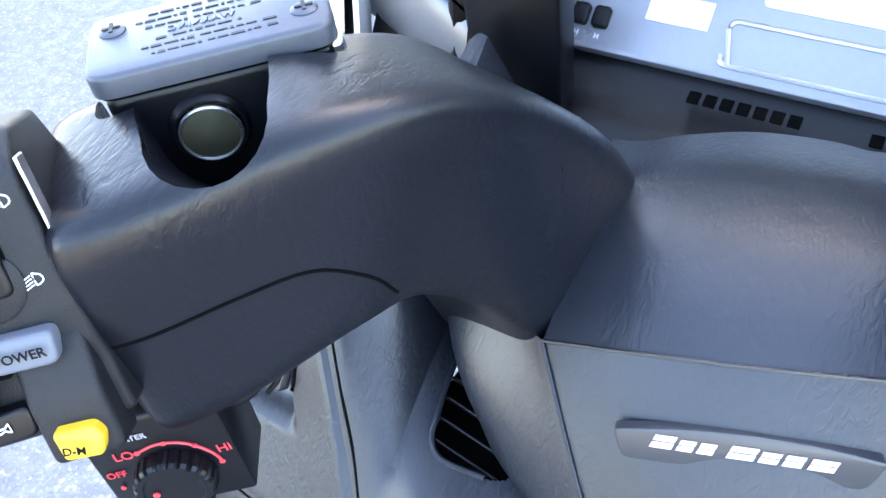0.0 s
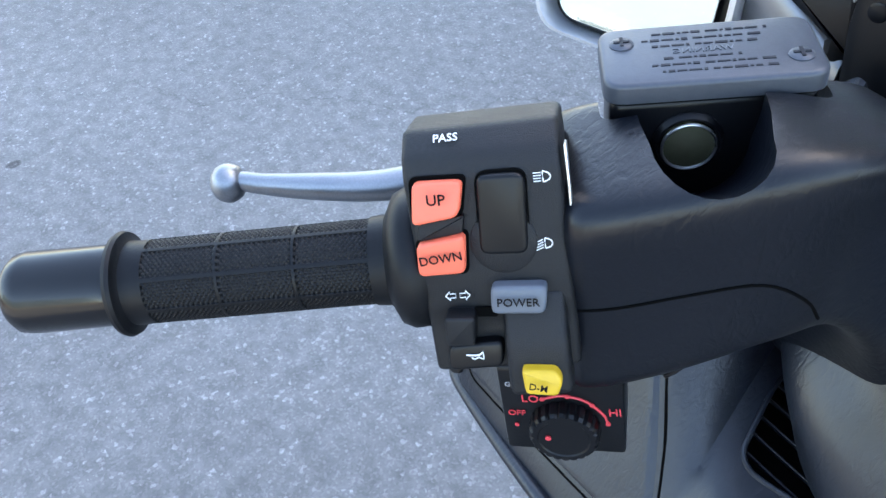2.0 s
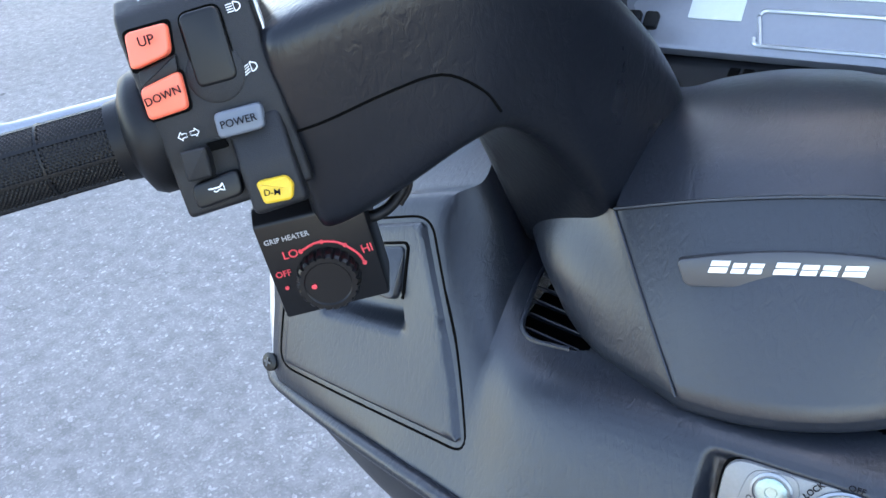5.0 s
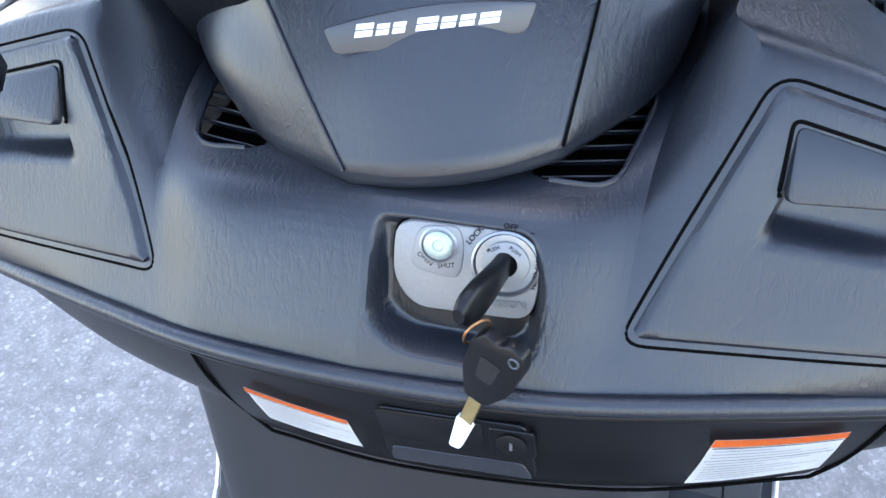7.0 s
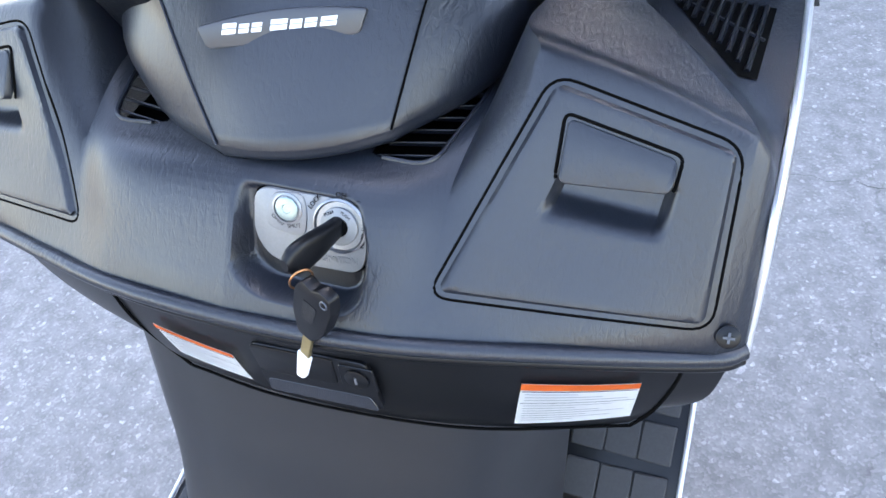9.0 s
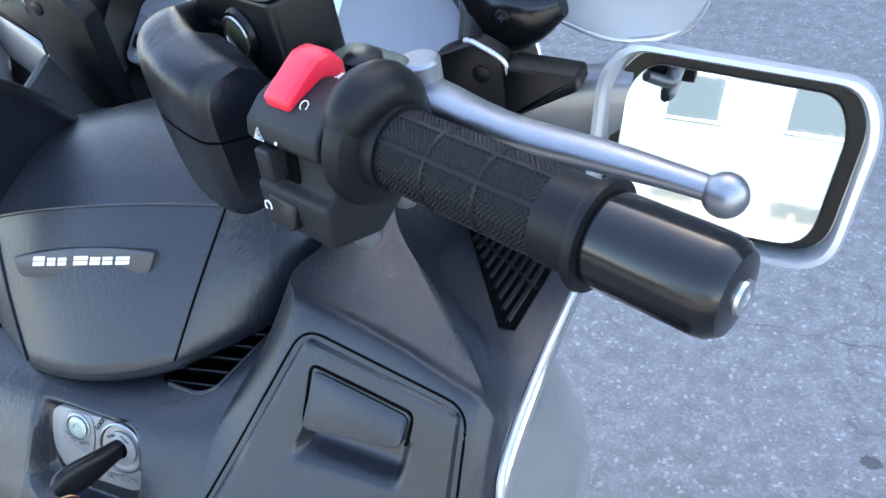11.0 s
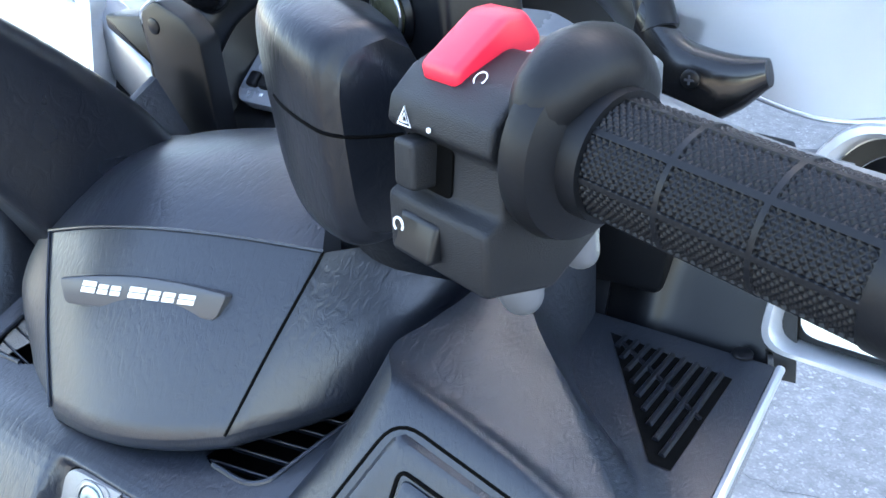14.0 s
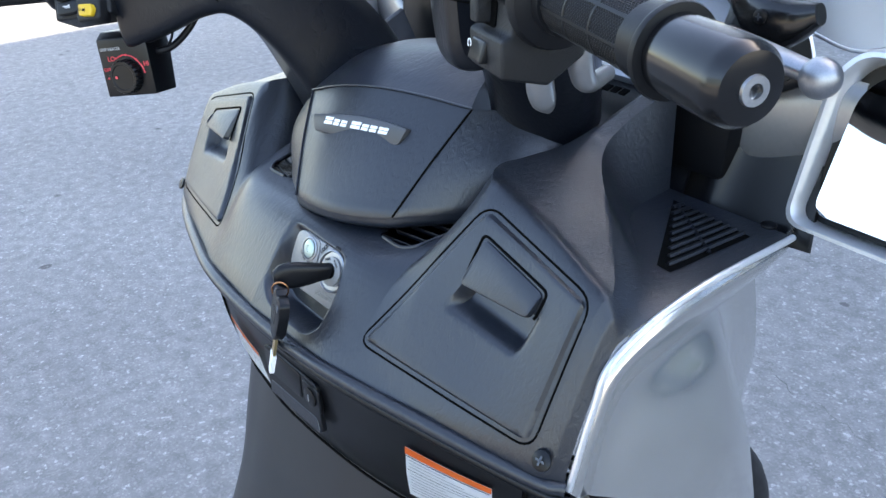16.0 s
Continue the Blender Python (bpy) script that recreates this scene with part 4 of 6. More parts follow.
def knurled_grip(length=0.0815, r=0.0156, na=420, nl=250):
    """A rubber grip along x: diamond knurl in fields between raised ribs."""
    bm = bmesh.new()
    g = []
    for j in range(nl + 1):
        x = length * j / nl
        row = []
        for i in range(na):
            a = i / na
            around = a * 102.0                     # mm round the grip
            k1, k2 = (around + x * 1000 * 1.2) / 2.55, (around - x * 1000 * 1.2) / 2.55
            tri1, tri2 = abs((k1 % 1) - 0.5) * 2, abs((k2 % 1) - 0.5) * 2
            h = 0.00075 * min(1.0, 1.5 * min(tri1, tri2))
            fa = abs(((a * 8) % 1) - 0.5) * 100.5 / 8
            fx = abs(((x / (length / 3)) % 1) - 0.5) * length * 333.3
            if fa > 5.35 or fx > length * 166.7 - 0.9:
                h = 0.0010
            row.append(bm.verts.new((x, (r + h) * math.cos(2 * math.pi * a), (r + h) * math.sin(2 * math.pi * a))))
        g.append(row)
    for p, q in zip(g, g[1:]):
        for i in range(na):
            bm.faces.new((p[i], q[i], q[(i + 1) % na], p[(i + 1) % na]))
    return bm


for s in (1, -1):
    m = BAR @ GRIP[1] if s == 1 else NEARER @ BAR_SIDE[-1] @ GRIP[-1] @ pose(0, 0, -0.0025) @ Matrix.Diagonal((1, 1.09, 1.09, 1))
    if s == 1:
        bell = lathe([(0.016, 0.0070), (0.0245, 0.0075), (0.0272, 0.0100), (0.0278, 0.0140), (0.0262, 0.0185), (0.0222, 0.0205), (0.0185, 0.0215), (0.0180, 0.0275)], 40)
    else:
        bell = lathe([(0.016, -0.014), (0.0240, -0.013), (0.0268, -0.009), (0.0270, -0.003), (0.0250, 0.0015), (0.0205, 0.0040), (0.0178, 0.0055), (0.0172, 0.012)], 40)
    go, gl = (0.026, 0.0745) if s == 1 else (0.0105, 0.0975)
    grip = part("grip", knurled_grip(gl), RUBBER, scooter, "knurled black rubber grip", m @ pose(go, 0, 0), angle=60)
    part("grip_flange", bell, RUBBER, grip, "rounded rubber flange", m)
    e = m @ pose(go + gl, 0, 0)
    if s == 1:
        collar = [(0.0150, -0.001), (0.0170, -0.0005), (0.0172, 0.0135), (0.0182, 0.0145), (0.0202, 0.0152), (0.0208, 0.0170), (0.0202, 0.0190), (0.0155, 0.0198)]
        weight = [(0.0155, 0.0190), (0.0168, 0.0200), (0.0170, 0.024), (0.0172, 0.058), (0.0165, 0.0625), (0.0140, 0.0660), (0.0072, 0.0674)]
    else:
        collar = [(0.0150, -0.001), (0.0166, -0.0005), (0.0168, 0.0085), (0.0180, 0.0095), (0.0204, 0.0102), (0.0211, 0.0118), (0.0206, 0.0135), (0.0160, 0.0142)]
        weight = [(0.0155, 0.0135), (0.0160, 0.0145), (0.0163, 0.018), (0.0166, 0.054), (0.0161, 0.0590), (0.0138, 0.0622), (0.0072, 0.0628)]
    tip = weight[-1][1]
    part("grip_collar", lathe(collar, 40), RUBBER, grip, "smooth collar with a raised ring", e)
    end = part("bar_end", lathe(weight, 40), GLOSS, scooter, "gloss black bar end weight", e)
    part("end_bolt", lathe([(0.0062, tip - 0.0005), (0.0058, tip + 0.0013), (0.0030, tip + 0.0014), (0.0028, tip)], 20), STEEL, end, "zinc bolt head", e)
    if s == 1:
        hump = [(0.0125, 0.0185 * math.sin(radians(a)), 0.0195 * math.cos(radians(a))) for a in (-68, -40, -10, 25, 60, 85)]
        part("flange_lump", tube(hump, [0.0070, 0.0105, 0.0122, 0.0125, 0.0110, 0.0070], 20, 6), RUBBER, grip, "rounded rubber roll over the flange", m)
    # lever
    m = BAR @ axes((0.256, -0.116, 0.113), (0.848, -0.530, -0.048), (0, 0, 1)) if s == 1 else m @ pose(-0.022, 0, 0.008)
    if s == 1:
        way = [(-0.030, 0.058, -0.014), (0.000, 0.052, -0.015), (0.040, 0.049, -0.0165), (0.080, 0.055, -0.019), (0.108, 0.060, -0.022), (0.124, 0.063, -0.0245)]
    else:
        way = [(-0.030, 0.058, -0.010), (0.000, 0.052, -0.010), (0.036, 0.049, -0.010), (0.068, 0.053, -0.010), (0.092, 0.058, -0.010), (0.105, 0.061, -0.009)]
    thin = 1.10 if s == 1 else 0.80
    lever = part("brake_lever", tube(way, [r * thin for r in (0.0095, 0.0100, 0.0085, 0.0075, 0.006, 0.0055)], 14, 6, flat=0.75 if s == 1 else 1.0), ALLOY, scooter, "polished alloy brake lever", m)
    ball = bmesh.new()
    bmesh.ops.create_icosphere(ball, subdivisions=3, radius=0.0090)
    part("lever_ball", ball, ALLOY, lever, "round lever tip", m @ pose(way[-1][0] + 0.006, way[-1][1] + 0.0005, way[-1][2] - 0.001))
    part("lever_pivot", moved(lathe([(0.010, -0.008), (0.010, 0.006), (0.0085, 0.0075)], 28), 0, 0, 0, 0, -90, 0), ALLOY, lever, "pivot bolt", m @ pose(-0.016, 0.055, -0.005 if s == 1 else 0.0))
    bracket = part("lever_bracket", box(0.040, 0.026, 0.024, 0.005, 3), CASTING if s == 1 else BLACK, scooter, "dull grey-green cast lever bracket" if s == 1 else "black cast lever bracket", m @ pose(-0.036, 0.040, -0.006))
    if s == 1:
        part("bracket_cap", moved(lathe([(0.0090, -0.002), (0.0090, 0.0030), (0.0075, 0.0042), (0.0, 0.0044)], 24), 0, 0, 0, 0, -90, 0), BLACK, bracket, "round black rubber cap", m @ pose(-0.031, 0.036, 0.006))

# ---- handlebar covers ----
ARM = [((0.202, -0.078, 0.108), (0.85, -0.52, 0.0), 0.030, 0.043, 5.0),
       ((0.196, -0.074, 0.109), (0.85, -0.52, 0.0), 0.036, 0.049, 6.0),
       ((0.170, -0.058, 0.112), (0.84, -0.54, 0.02), 0.038, 0.050, 6.0),
       ((0.138, -0.034, 0.113), (0.75, -0.65, 0.10), 0.039, 0.048, 5.0),
       ((0.118, -0.004, 0.096), (0.52, -0.66, 0.50), 0.040, 0.046, 4.2),
       ((0.103, 0.030, 0.060), (0.30, -0.55, 0.78), 0.042, 0.046, 4.4),
       ((0.092, 0.060, 0.012), (0.22, -0.50, 0.84), 0.044, 0.050, 3.2),
       ((0.086, 0.076, -0.030), (0.15, -0.40, 0.90), 0.044, 0.050, 3.2)]
# the joint line that runs along each cover
JOINT = {-1: [(-0.1550, -0.0790, 1.2128), (-0.1403, -0.0670, 1.2162), (-0.1222, -0.0485, 1.2220), (-0.1054, -0.0293, 1.2242), (-0.0950, -0.0147, 1.2121), (-0.0908, -0.0070, 1.1982)],
         1: [(0.2085, 0.0440, 1.2260), (0.2052, 0.0305, 1.2288), (0.1997, 0.0195, 1.2321), (0.1885, 0.0189, 1.2343), (0.1640, 0.0240, 1.2380)]}
RES = {1: axes((0.191, -0.0295, 0.129), (0.81, -0.585, 0.0), (0, 0, 1)), -1: axes((0.168, -0.017, 0.137), (0.88, -0.475, 0.0), (0, 0, 1))}
for s in (1, -1):
    b = BAR_SIDE[s]
    slide = (0, 0, 0.006, 0.024, 0.042, 0.048, 0.045, 0.040) if s == 1 else (0,) * 8
    drop = (0.0105, 0.0105, 0.0095, 0.0075, 0.005, 0.003, 0, 0) if s == 1 else (0.006, 0.006, 0.003, -0.003, -0.008, -0.004, 0, 0)
    slim = (0.0095, 0.0095, 0.0085, 0.0065, 0.004, 0.002, 0, 0) if s == 1 else (0, 0, 0.003, 0.007, 0.008, 0.004, 0, 0)
    lean = (0,) * 8 if s == 1 else (0, 0, 0.003, 0.009, 0.009, 0.005, 0.001, 0)
    arm = part("handlebar_cover", rings_loft([((c[0] + k - 0.65 * f, c[1] - 0.75 * f, c[2] - q + 0.3 * f), d, w - f, h - n + 0.3 * f, e + (-0.6 if s == 1 else 1.5 if c[1] < -0.02 else 3.5)) for (c, d, w, h, e), k, q, n, f in zip(ARM, slide, drop, slim, lean)], 96 if s == 1 else 48, 14 if s == 1 else 6), COVER, scooter, "leather-grained black handlebar cover", b)
    rm = b @ RES[s]
    if s == -1:
        cut1 = prism(rounded([(-0.041, -0.05), (0.041, -0.05), (0.041, 0.0225), (-0.041, 0.0225)], 0.006), 0.09, front=-0.005)
        cut1.transform(pose(0, 0, 0, 90))              # outline now lies flat, pulled upwards
        cut1.transform(rm @ pose(0, 0, -0.030))
        u = [(0.027, 0.060), (-0.027, 0.060), (-0.0215, 0.008)] + [(-0.0195 * math.cos(math.pi * i / 12), -0.0195 * math.sin(math.pi * i / 12)) for i in range(13)] + [(0.0215, 0.008)]
        cut2 = prism(u, 0.118, front=-0.10)
        cut2.transform(rm @ pose(0.006, -0.0180, 0.002, -38))
        for c in (cut1, cut2):
            bmesh.ops.recalc_face_normals(c, faces=c.faces)
            if c.calc_volume(signed=True) < 0:
                bmesh.ops.reverse_faces(c, faces=c.faces)
        carve(arm, [cut1, cut2])
    else:
        # the reservoir sits in a smooth dish in the top of the cover
        base, into = Vector(arm["mid"]), rm.inverted()
        dish = rounded([(-0.043, -0.030), (0.060, -0.034), (0.060, 0.060), (-0.040, 0.060)], 0.018, 6)
        for v in arm.data.vertices:
            q = into @ (v.co + base)
            if q.z > -0.024:
                deep = smooth01((0.004 - edge_distance((q.x, q.y), dish)) / 0.014)
                q.z -= deep * (q.z + 0.024)
                v.co = (rm @ q) - base
    bm = bmesh.new()
    bm.from_mesh(arm.data)
    bmesh.ops.translate(bm, verts=bm.verts, vec=Vector(arm["mid"]))
    tree = BVHTree.FromBMesh(bm)
    bm.free()
    line = JOINT[s]
    part("cover_joint", tube([tree.find_nearest(Vector(p))[0] for p in spline(line, 5)], 0.0007, 6, 1), DARK, arm, "fine joint line")
    tank = part("brake_reservoir", box(0.074, 0.036, 0.069, 0.004, 4, (0, 0.0, -0.0122)), BLACK, scooter, "black brake fluid reservoir", rm)
    cap = part("reservoir_cap", prism(rounded([(-0.0395, -0.0205), (0.0395, -0.0205), (0.0395, 0.0205), (-0.0395, 0.0205)], 0.008, 6), 0.0078, 0.0018, 3, front=-0.0308), CAPGREY, tank, "painted blue-grey metal cap", rm @ pose(0, 0, 0, -90))
    part("cap_seal", prism(rounded([(-0.0382, -0.0192), (0.0382, -0.0192), (0.0382, 0.0192), (-0.0382, 0.0192)], 0.007, 5), 0.0016, 0.0, 1, front=-0.0231), DARK, tank, "dark rubber seal under the cap", rm @ pose(0, 0, 0, -90))
    for sx in (-1, 1):
        spot = rm @ pose(sx * 0.031, 0.0 - sx * 0.008 * (1 if s == 1 else -1), 0.0309, -90)
        part("cap_screw", screw_head(0.0046), CAPGREY, cap, "countersunk screw", spot @ pose(0, -0.0010, 0))
        part("cap_slot", cross_slot(0.0046), CAPPRINT, cap, "", spot @ pose(0, -0.0010, 0))
    part("lettering", lettering("WARNING", 0.0046), CAPGLINT, cap, "embossed lettering", rm @ pose(0.002, 0.0003, 0.0310, -90), smooth=False)
    if s == 1:
        part("lettering", lettering("LOWER", 0.0052), CAPPRINT, tank, "embossed lettering", rm @ pose(-0.0165, -0.0183, 0.003), smooth=False)
    for k in range(7):
        if k == 3:
            continue
        wide = (0.040, 0.046, 0.036, 0.020, 0.028, 0.044, 0.038)[k]
        x = -wide / 2 + ((k * 5) % 3 - 1) * 0.003
        n = 0
        while x < wide / 2:
            piece = 0.0012 + 0.0011 * ((n * 7 + k * 3) % 4)
            part("cap_line", box(piece, 0.0009 if n % 3 else 0.0014, 0.0003), CAPPRINT, cap, "", rm @ pose(x + piece / 2, 0.0135 - k * 0.0044, 0.0309), smooth=False)
            x += piece + (0.0008 if n % 5 else 0.0020)
            n += 1
    spy = rm @ pose(0.006 if s == 1 else 0.0085, -0.0200, 0.002 if s == 1 else 0.0035) @ Matrix.Diagonal((0.88, 1, 0.88, 1))
    part("sight_ring", moved(lathe([(0.0145, 0.004), (0.0150, 0.001), (0.0135, -0.0012), (0.0125, -0.0010), (0.0120, 0.001)], 36), 0, 0, 0, 0, 0, 90), BLACK, tank, "raised black ring", spy)
    part("sight_glass", moved(lathe([(0.0112, 0.002), (0.0112, -0.0016), (0.0100, -0.0022)], 32), 0, 0, 0, 0, 0, 90), SIGHT, tank, "round olive sight glass", spy @ pose(0, -0.0003, 0))
    hoop = [(0.0113 * math.cos(radians(a)), -0.0022, 0.0113 * math.sin(radians(a))) for a in range(0, 361, 15)]
    part("sight_rim", tube(hoop, 0.0007, 8, 2), STEEL, tank, "thin bright rim", spy)

# ---- left switch box ----
SWL = axes((-0.2074, -0.0996, 1.2728), (0.7441, 0.6566, 0.1230), (-0.3307, 0.2022, 0.9218)) @ Matrix.Diagonal((0.921, 0.921, 0.921, 1))


def along_x(profile, x0, x1, bevel=0.0, seg=2):
    """A profile in (y, z) pulled along x, its edges bevelled."""
    bm = bmesh.new()
    a = [bm.verts.new((x0, y, z)) for y, z in profile]
    b = [bm.verts.new((x1, y, z)) for y, z in profile]
    k = len(profile)
    for i in range(k):
        bm.faces.new((a[i], a[(i + 1) % k], b[(i + 1) % k], b[i]))
    bm.faces.new(a[::-1])
    bm.faces.new(b)
    bmesh.ops.recalc_face_normals(bm, faces=bm.faces)
    if bevel:
        bmesh.ops.bevel(bm, geom=bm.edges[:], offset=bevel, segments=seg, affect="EDGES", profile=0.5)
    return bm


def key_cap(pts, y0, y1, tilt=0.0, r=0.003, bevel=0.0016):
    """A button: an outline standing from y1 out to y0; tilt pushes its lower edge out."""
    bm = prism(rounded(pts, r, 4), y1 - y0, bevel, 3, front=y0)
    zs = [p[1] for p in pts]
    lo, hi = min(zs), max(zs)
    for v in bm.verts:
        if v.co.y < (y0 + y1) / 2:
            v.co.y -= tilt * (hi - v.co.z) / (hi - lo)
    return bm


swl = part("switch_box", along_x([(0.0030, -0.004), (0.0, -0.012), (0.0, -0.052), (0.0015, -0.066), (0.004, -0.075), (0.004, -0.097), (0.036, -0.099), (0.046, -0.060), (0.046, -0.012), (0.036, 0.004), (0.012, 0.004)], -0.0040, 0.0555, 0.0025, 3), CAST, scooter, "matt black switch box with coloured buttons", SWL)
part("rib", prism(rounded([(0.0, -0.029), (0.018, -0.0265), (0.0165, -0.0335), (-0.001, -0.036)], 0.001), 0.003, 0.0008, 2, front=-0.0028), CAST, swl, "", SWL)
part("button_well", prism(rounded([(-0.0012, -0.0105), (0.0208, -0.0112), (0.0172, -0.0275), (-0.0030, -0.0295)], 0.003), 0.003, front=-0.0006), DARK, swl, "", SWL)
part("button_well", prism(rounded([(-0.0026, -0.0355), (0.0186, -0.0325), (0.0165, -0.0512), (-0.0040, -0.0512)], 0.003), 0.003, front=-0.0006), DARK, swl, "", SWL)
up = part("up_button", key_cap([(0.0003, -0.0120), (0.0195, -0.0128), (0.0165, -0.0258), (-0.0015, -0.0280)], -0.0040, 0.004, 0.0035), SALMON, swl, "salmon button", SWL)
part("down_button", key_cap([(-0.0016, -0.0362), (0.0176, -0.0335), (0.0155, -0.0500), (-0.0030, -0.0502)], -0.0060, 0.004, -0.002), SALMON, swl, "salmon button", SWL)
part("rocker_well", prism(rounded([(0.0235, -0.0105), (0.0428, -0.0108), (0.0412, -0.0450), (0.0215, -0.0440)], 0.005), 0.003, front=-0.0008), DARK, swl, "", SWL)
part("dip_rocker", key_cap([(0.0243, -0.0115), (0.0422, -0.0120), (0.0404, -0.0442), (0.0219, -0.0434)], -0.0035, 0.004, -0.0012, 0.004), LIDBLACK, swl, "glossy black headlamp rocker", SWL)
part("round_boss", moved(lathe([(0.0128, 0.003), (0.0128, -0.0005), (0.0116, -0.0012)], 40), 0, 0, 0, 0, 0, 90), CAST, swl, "", SWL @ pose(0.0312, 0.0, -0.0392))
part("power_button", key_cap([(0.0245, -0.0553), (0.0462, -0.0565), (0.0444, -0.0680), (0.0236, -0.0668)], -0.0055, 0.004, 0.0010), GREYBTN, swl, "grey rounded button", SWL)
part("signal_slider", key_cap([(0.0050, -0.0665), (0.0172, -0.0675), (0.0150, -0.0815), (0.0036, -0.0805)], -0.0080, 0.004, -0.003, 0.002), CAST, swl, "black turn signal slider", SWL)
part("slider_slot", prism(rounded([(0.0160, -0.0665), (0.0250, -0.0672), (0.0250, -0.0712), (0.0160, -0.0706)], 0.001), 0.006, front=0.0005), DARK, swl, "", SWL)
part("horn_button", key_cap([(0.0035, -0.0822), (0.0262, -0.0812), (0.0248, -0.0932), (0.0022, -0.0940)], -0.0015, 0.008, 0.0, 0.004), LIDBLACK, swl, "black horn button", SWL)
block = part("mode_block", along_x([(-0.0060, -0.0900), (-0.0075, -0.1120), (0.010, -0.1140), (0.010, -0.0690), (0.0008, -0.0690)], 0.0270, 0.0520, 0.003, 3), CAST, swl, "", SWL @ pose(0, 0, 0.0085))
part("mode_button", key_cap([(0.0318, -0.0945), (0.0452, -0.0955), (0.0475, -0.1000), (0.0450, -0.1065), (0.0325, -0.1050)], -0.0118, 0.002, 0.0010, 0.002), YELLOW, swl, "yellow mode button", SWL @ pose(0.0012, 0, 0.0055))
for text, x, y, z, size, mat, turn in (("UP", 0.0092, -0.0074, -0.0182, 0.0060, PRINT, 3), ("DOWN", 0.0074, -0.0066, -0.0420, 0.0050, PRINT, -5), ("POWER", 0.0346, -0.0076, -0.0618, 0.0047, PRINT, 3), ("D-M", 0.0392, -0.0149, -0.0952, 0.0040, PRINT, 14)):
    part("lettering", lettering(text, size), mat, swl, "", SWL @ pose(x, y, z, 0, turn, 0), smooth=False)
part("lettering", lettering("PASS", 0.0046), WHITE, swl, "white lettering", SWL @ pose(0.0135, 0.0066, 0.0012, -45, 0, 0), smooth=False)


def lamp_sign(low):
    """A small headlamp sign: a D-shaped outline and four beams."""
    arc = [(0.0005, -0.0019), (0.0012, -0.0019), (0.0027, -0.0012), (0.0032, 0.0), (0.0027, 0.0012), (0.0012, 0.0019), (0.0005, 0.0019), (0.0005, -0.0019)]
    bm = tube([(x, 0, z) for x, z in arc], 0.00028, 6, 3)
    for i in range(4):
        z = -0.0016 + i * 0.00107
        bm = join(bm, tube([(-0.0002, 0, z), (-0.0030, 0, z - (0.0011 if low else 0))], 0.00024, 5, 1))
    return bm


part("main_beam_sign", lamp_sign(False), WHITE, swl, "white printed sign", SWL @ pose(0.0480, -0.0002, -0.0150))
part("low_beam_sign", lamp_sign(True), WHITE, swl, "white printed sign", SWL @ pose(0.0462, -0.0002, -0.0412))
arrow = [(0.0, 0.0), (0.0018, 0.0019), (0.0018, 0.0009), (0.0040, 0.0009), (0.0040, -0.0009), (0.0018, -0.0009), (0.0018, -0.0019), (0.0, 0.0)]
part("signal_sign", join(tube([(0.0056 + x, 0, z) for x, z in arrow], 0.00026, 5, 1), tube([(0.0153 - x, 0, z) for x, z in arrow], 0.00026, 5, 1)), WHITE, swl, "white arrows", SWL @ pose(0, -0.0002, -0.0606))
part("horn_sign", join(tube([(0.0, 0, 0.0009), (0.0022, 0, 0.0006), (0.0052, 0, 0.0006), (0.0068, 0, 0.0019)], 0.0004, 6, 2), tube([(0.0020, 0, -0.0004), (0.0032, 0, -0.0012), (0.0050, 0, -0.0004), (0.0068, 0, -0.0015), (0.0068, 0, 0.0019)], 0.0003, 6, 2)), WHITE, swl, "white printed sign", SWL @ pose(0.0105, -0.0020, -0.0872))

part("clamp_edge", box(0.0012, 0.006, 0.040, 0.0004, 1), STEEL, scooter, "bright clamp edge beside the switch box", SWL @ pose(0.0575, 0.004, -0.024))

# ---- grip heater control ----
HEAT = axes((-0.1796, -0.0907, 1.1678), (0.7990, 0.5930, 0.1000), (-0.1500, 0.0350, 0.9880))
heater = part("heater_box", along_x([(0.0, 0.0), (0.0, -0.0500), (0.030, -0.0500), (0.034, -0.012), (0.030, 0.006), (0.008, 0.006)], 0.0005, 0.0520, 0.0015, 2), BLACK, scooter, "black grip heater control box with a dial", HEAT)


def dial(r=0.0152, h=0.0075, teeth=22):
    bm = bmesh.new()
    k = teeth * 4
    rings = []
    for y, f in ((0.0, 1.0), (-h + 0.0015, 0.97), (-h, 0.90)):
        rings.append([bm.verts.new(((r * f - (0.0009 if i % 4 < 1 else 0.0)) * math.cos(2 * math.pi * i / k), y, (r * f - (0.0009 if i % 4 < 1 else 0.0)) * math.sin(2 * math.pi * i / k))) for i in range(k)])
    inner = [bm.verts.new((r * 0.74 * math.cos(2 * math.pi * i / k), -h, r * 0.74 * math.sin(2 * math.pi * i / k))) for i in range(k)]
    inner2 = [bm.verts.new((r * 0.70 * math.cos(2 * math.pi * i / k), -h + 0.0006, r * 0.70 * math.sin(2 * math.pi * i / k))) for i in range(k)]
    rings += [inner, inner2]
    for p, q in zip(rings, rings[1:]):
        for i in range(k):
            bm.faces.new((p[i], p[(i + 1) % k], q[(i + 1) % k], q[i]))
    bm.faces.new(inner2)
    bm.faces.new(rings[0][::-1])
    bmesh.ops.recalc_face_normals(bm, faces=bm.faces)
    return bm


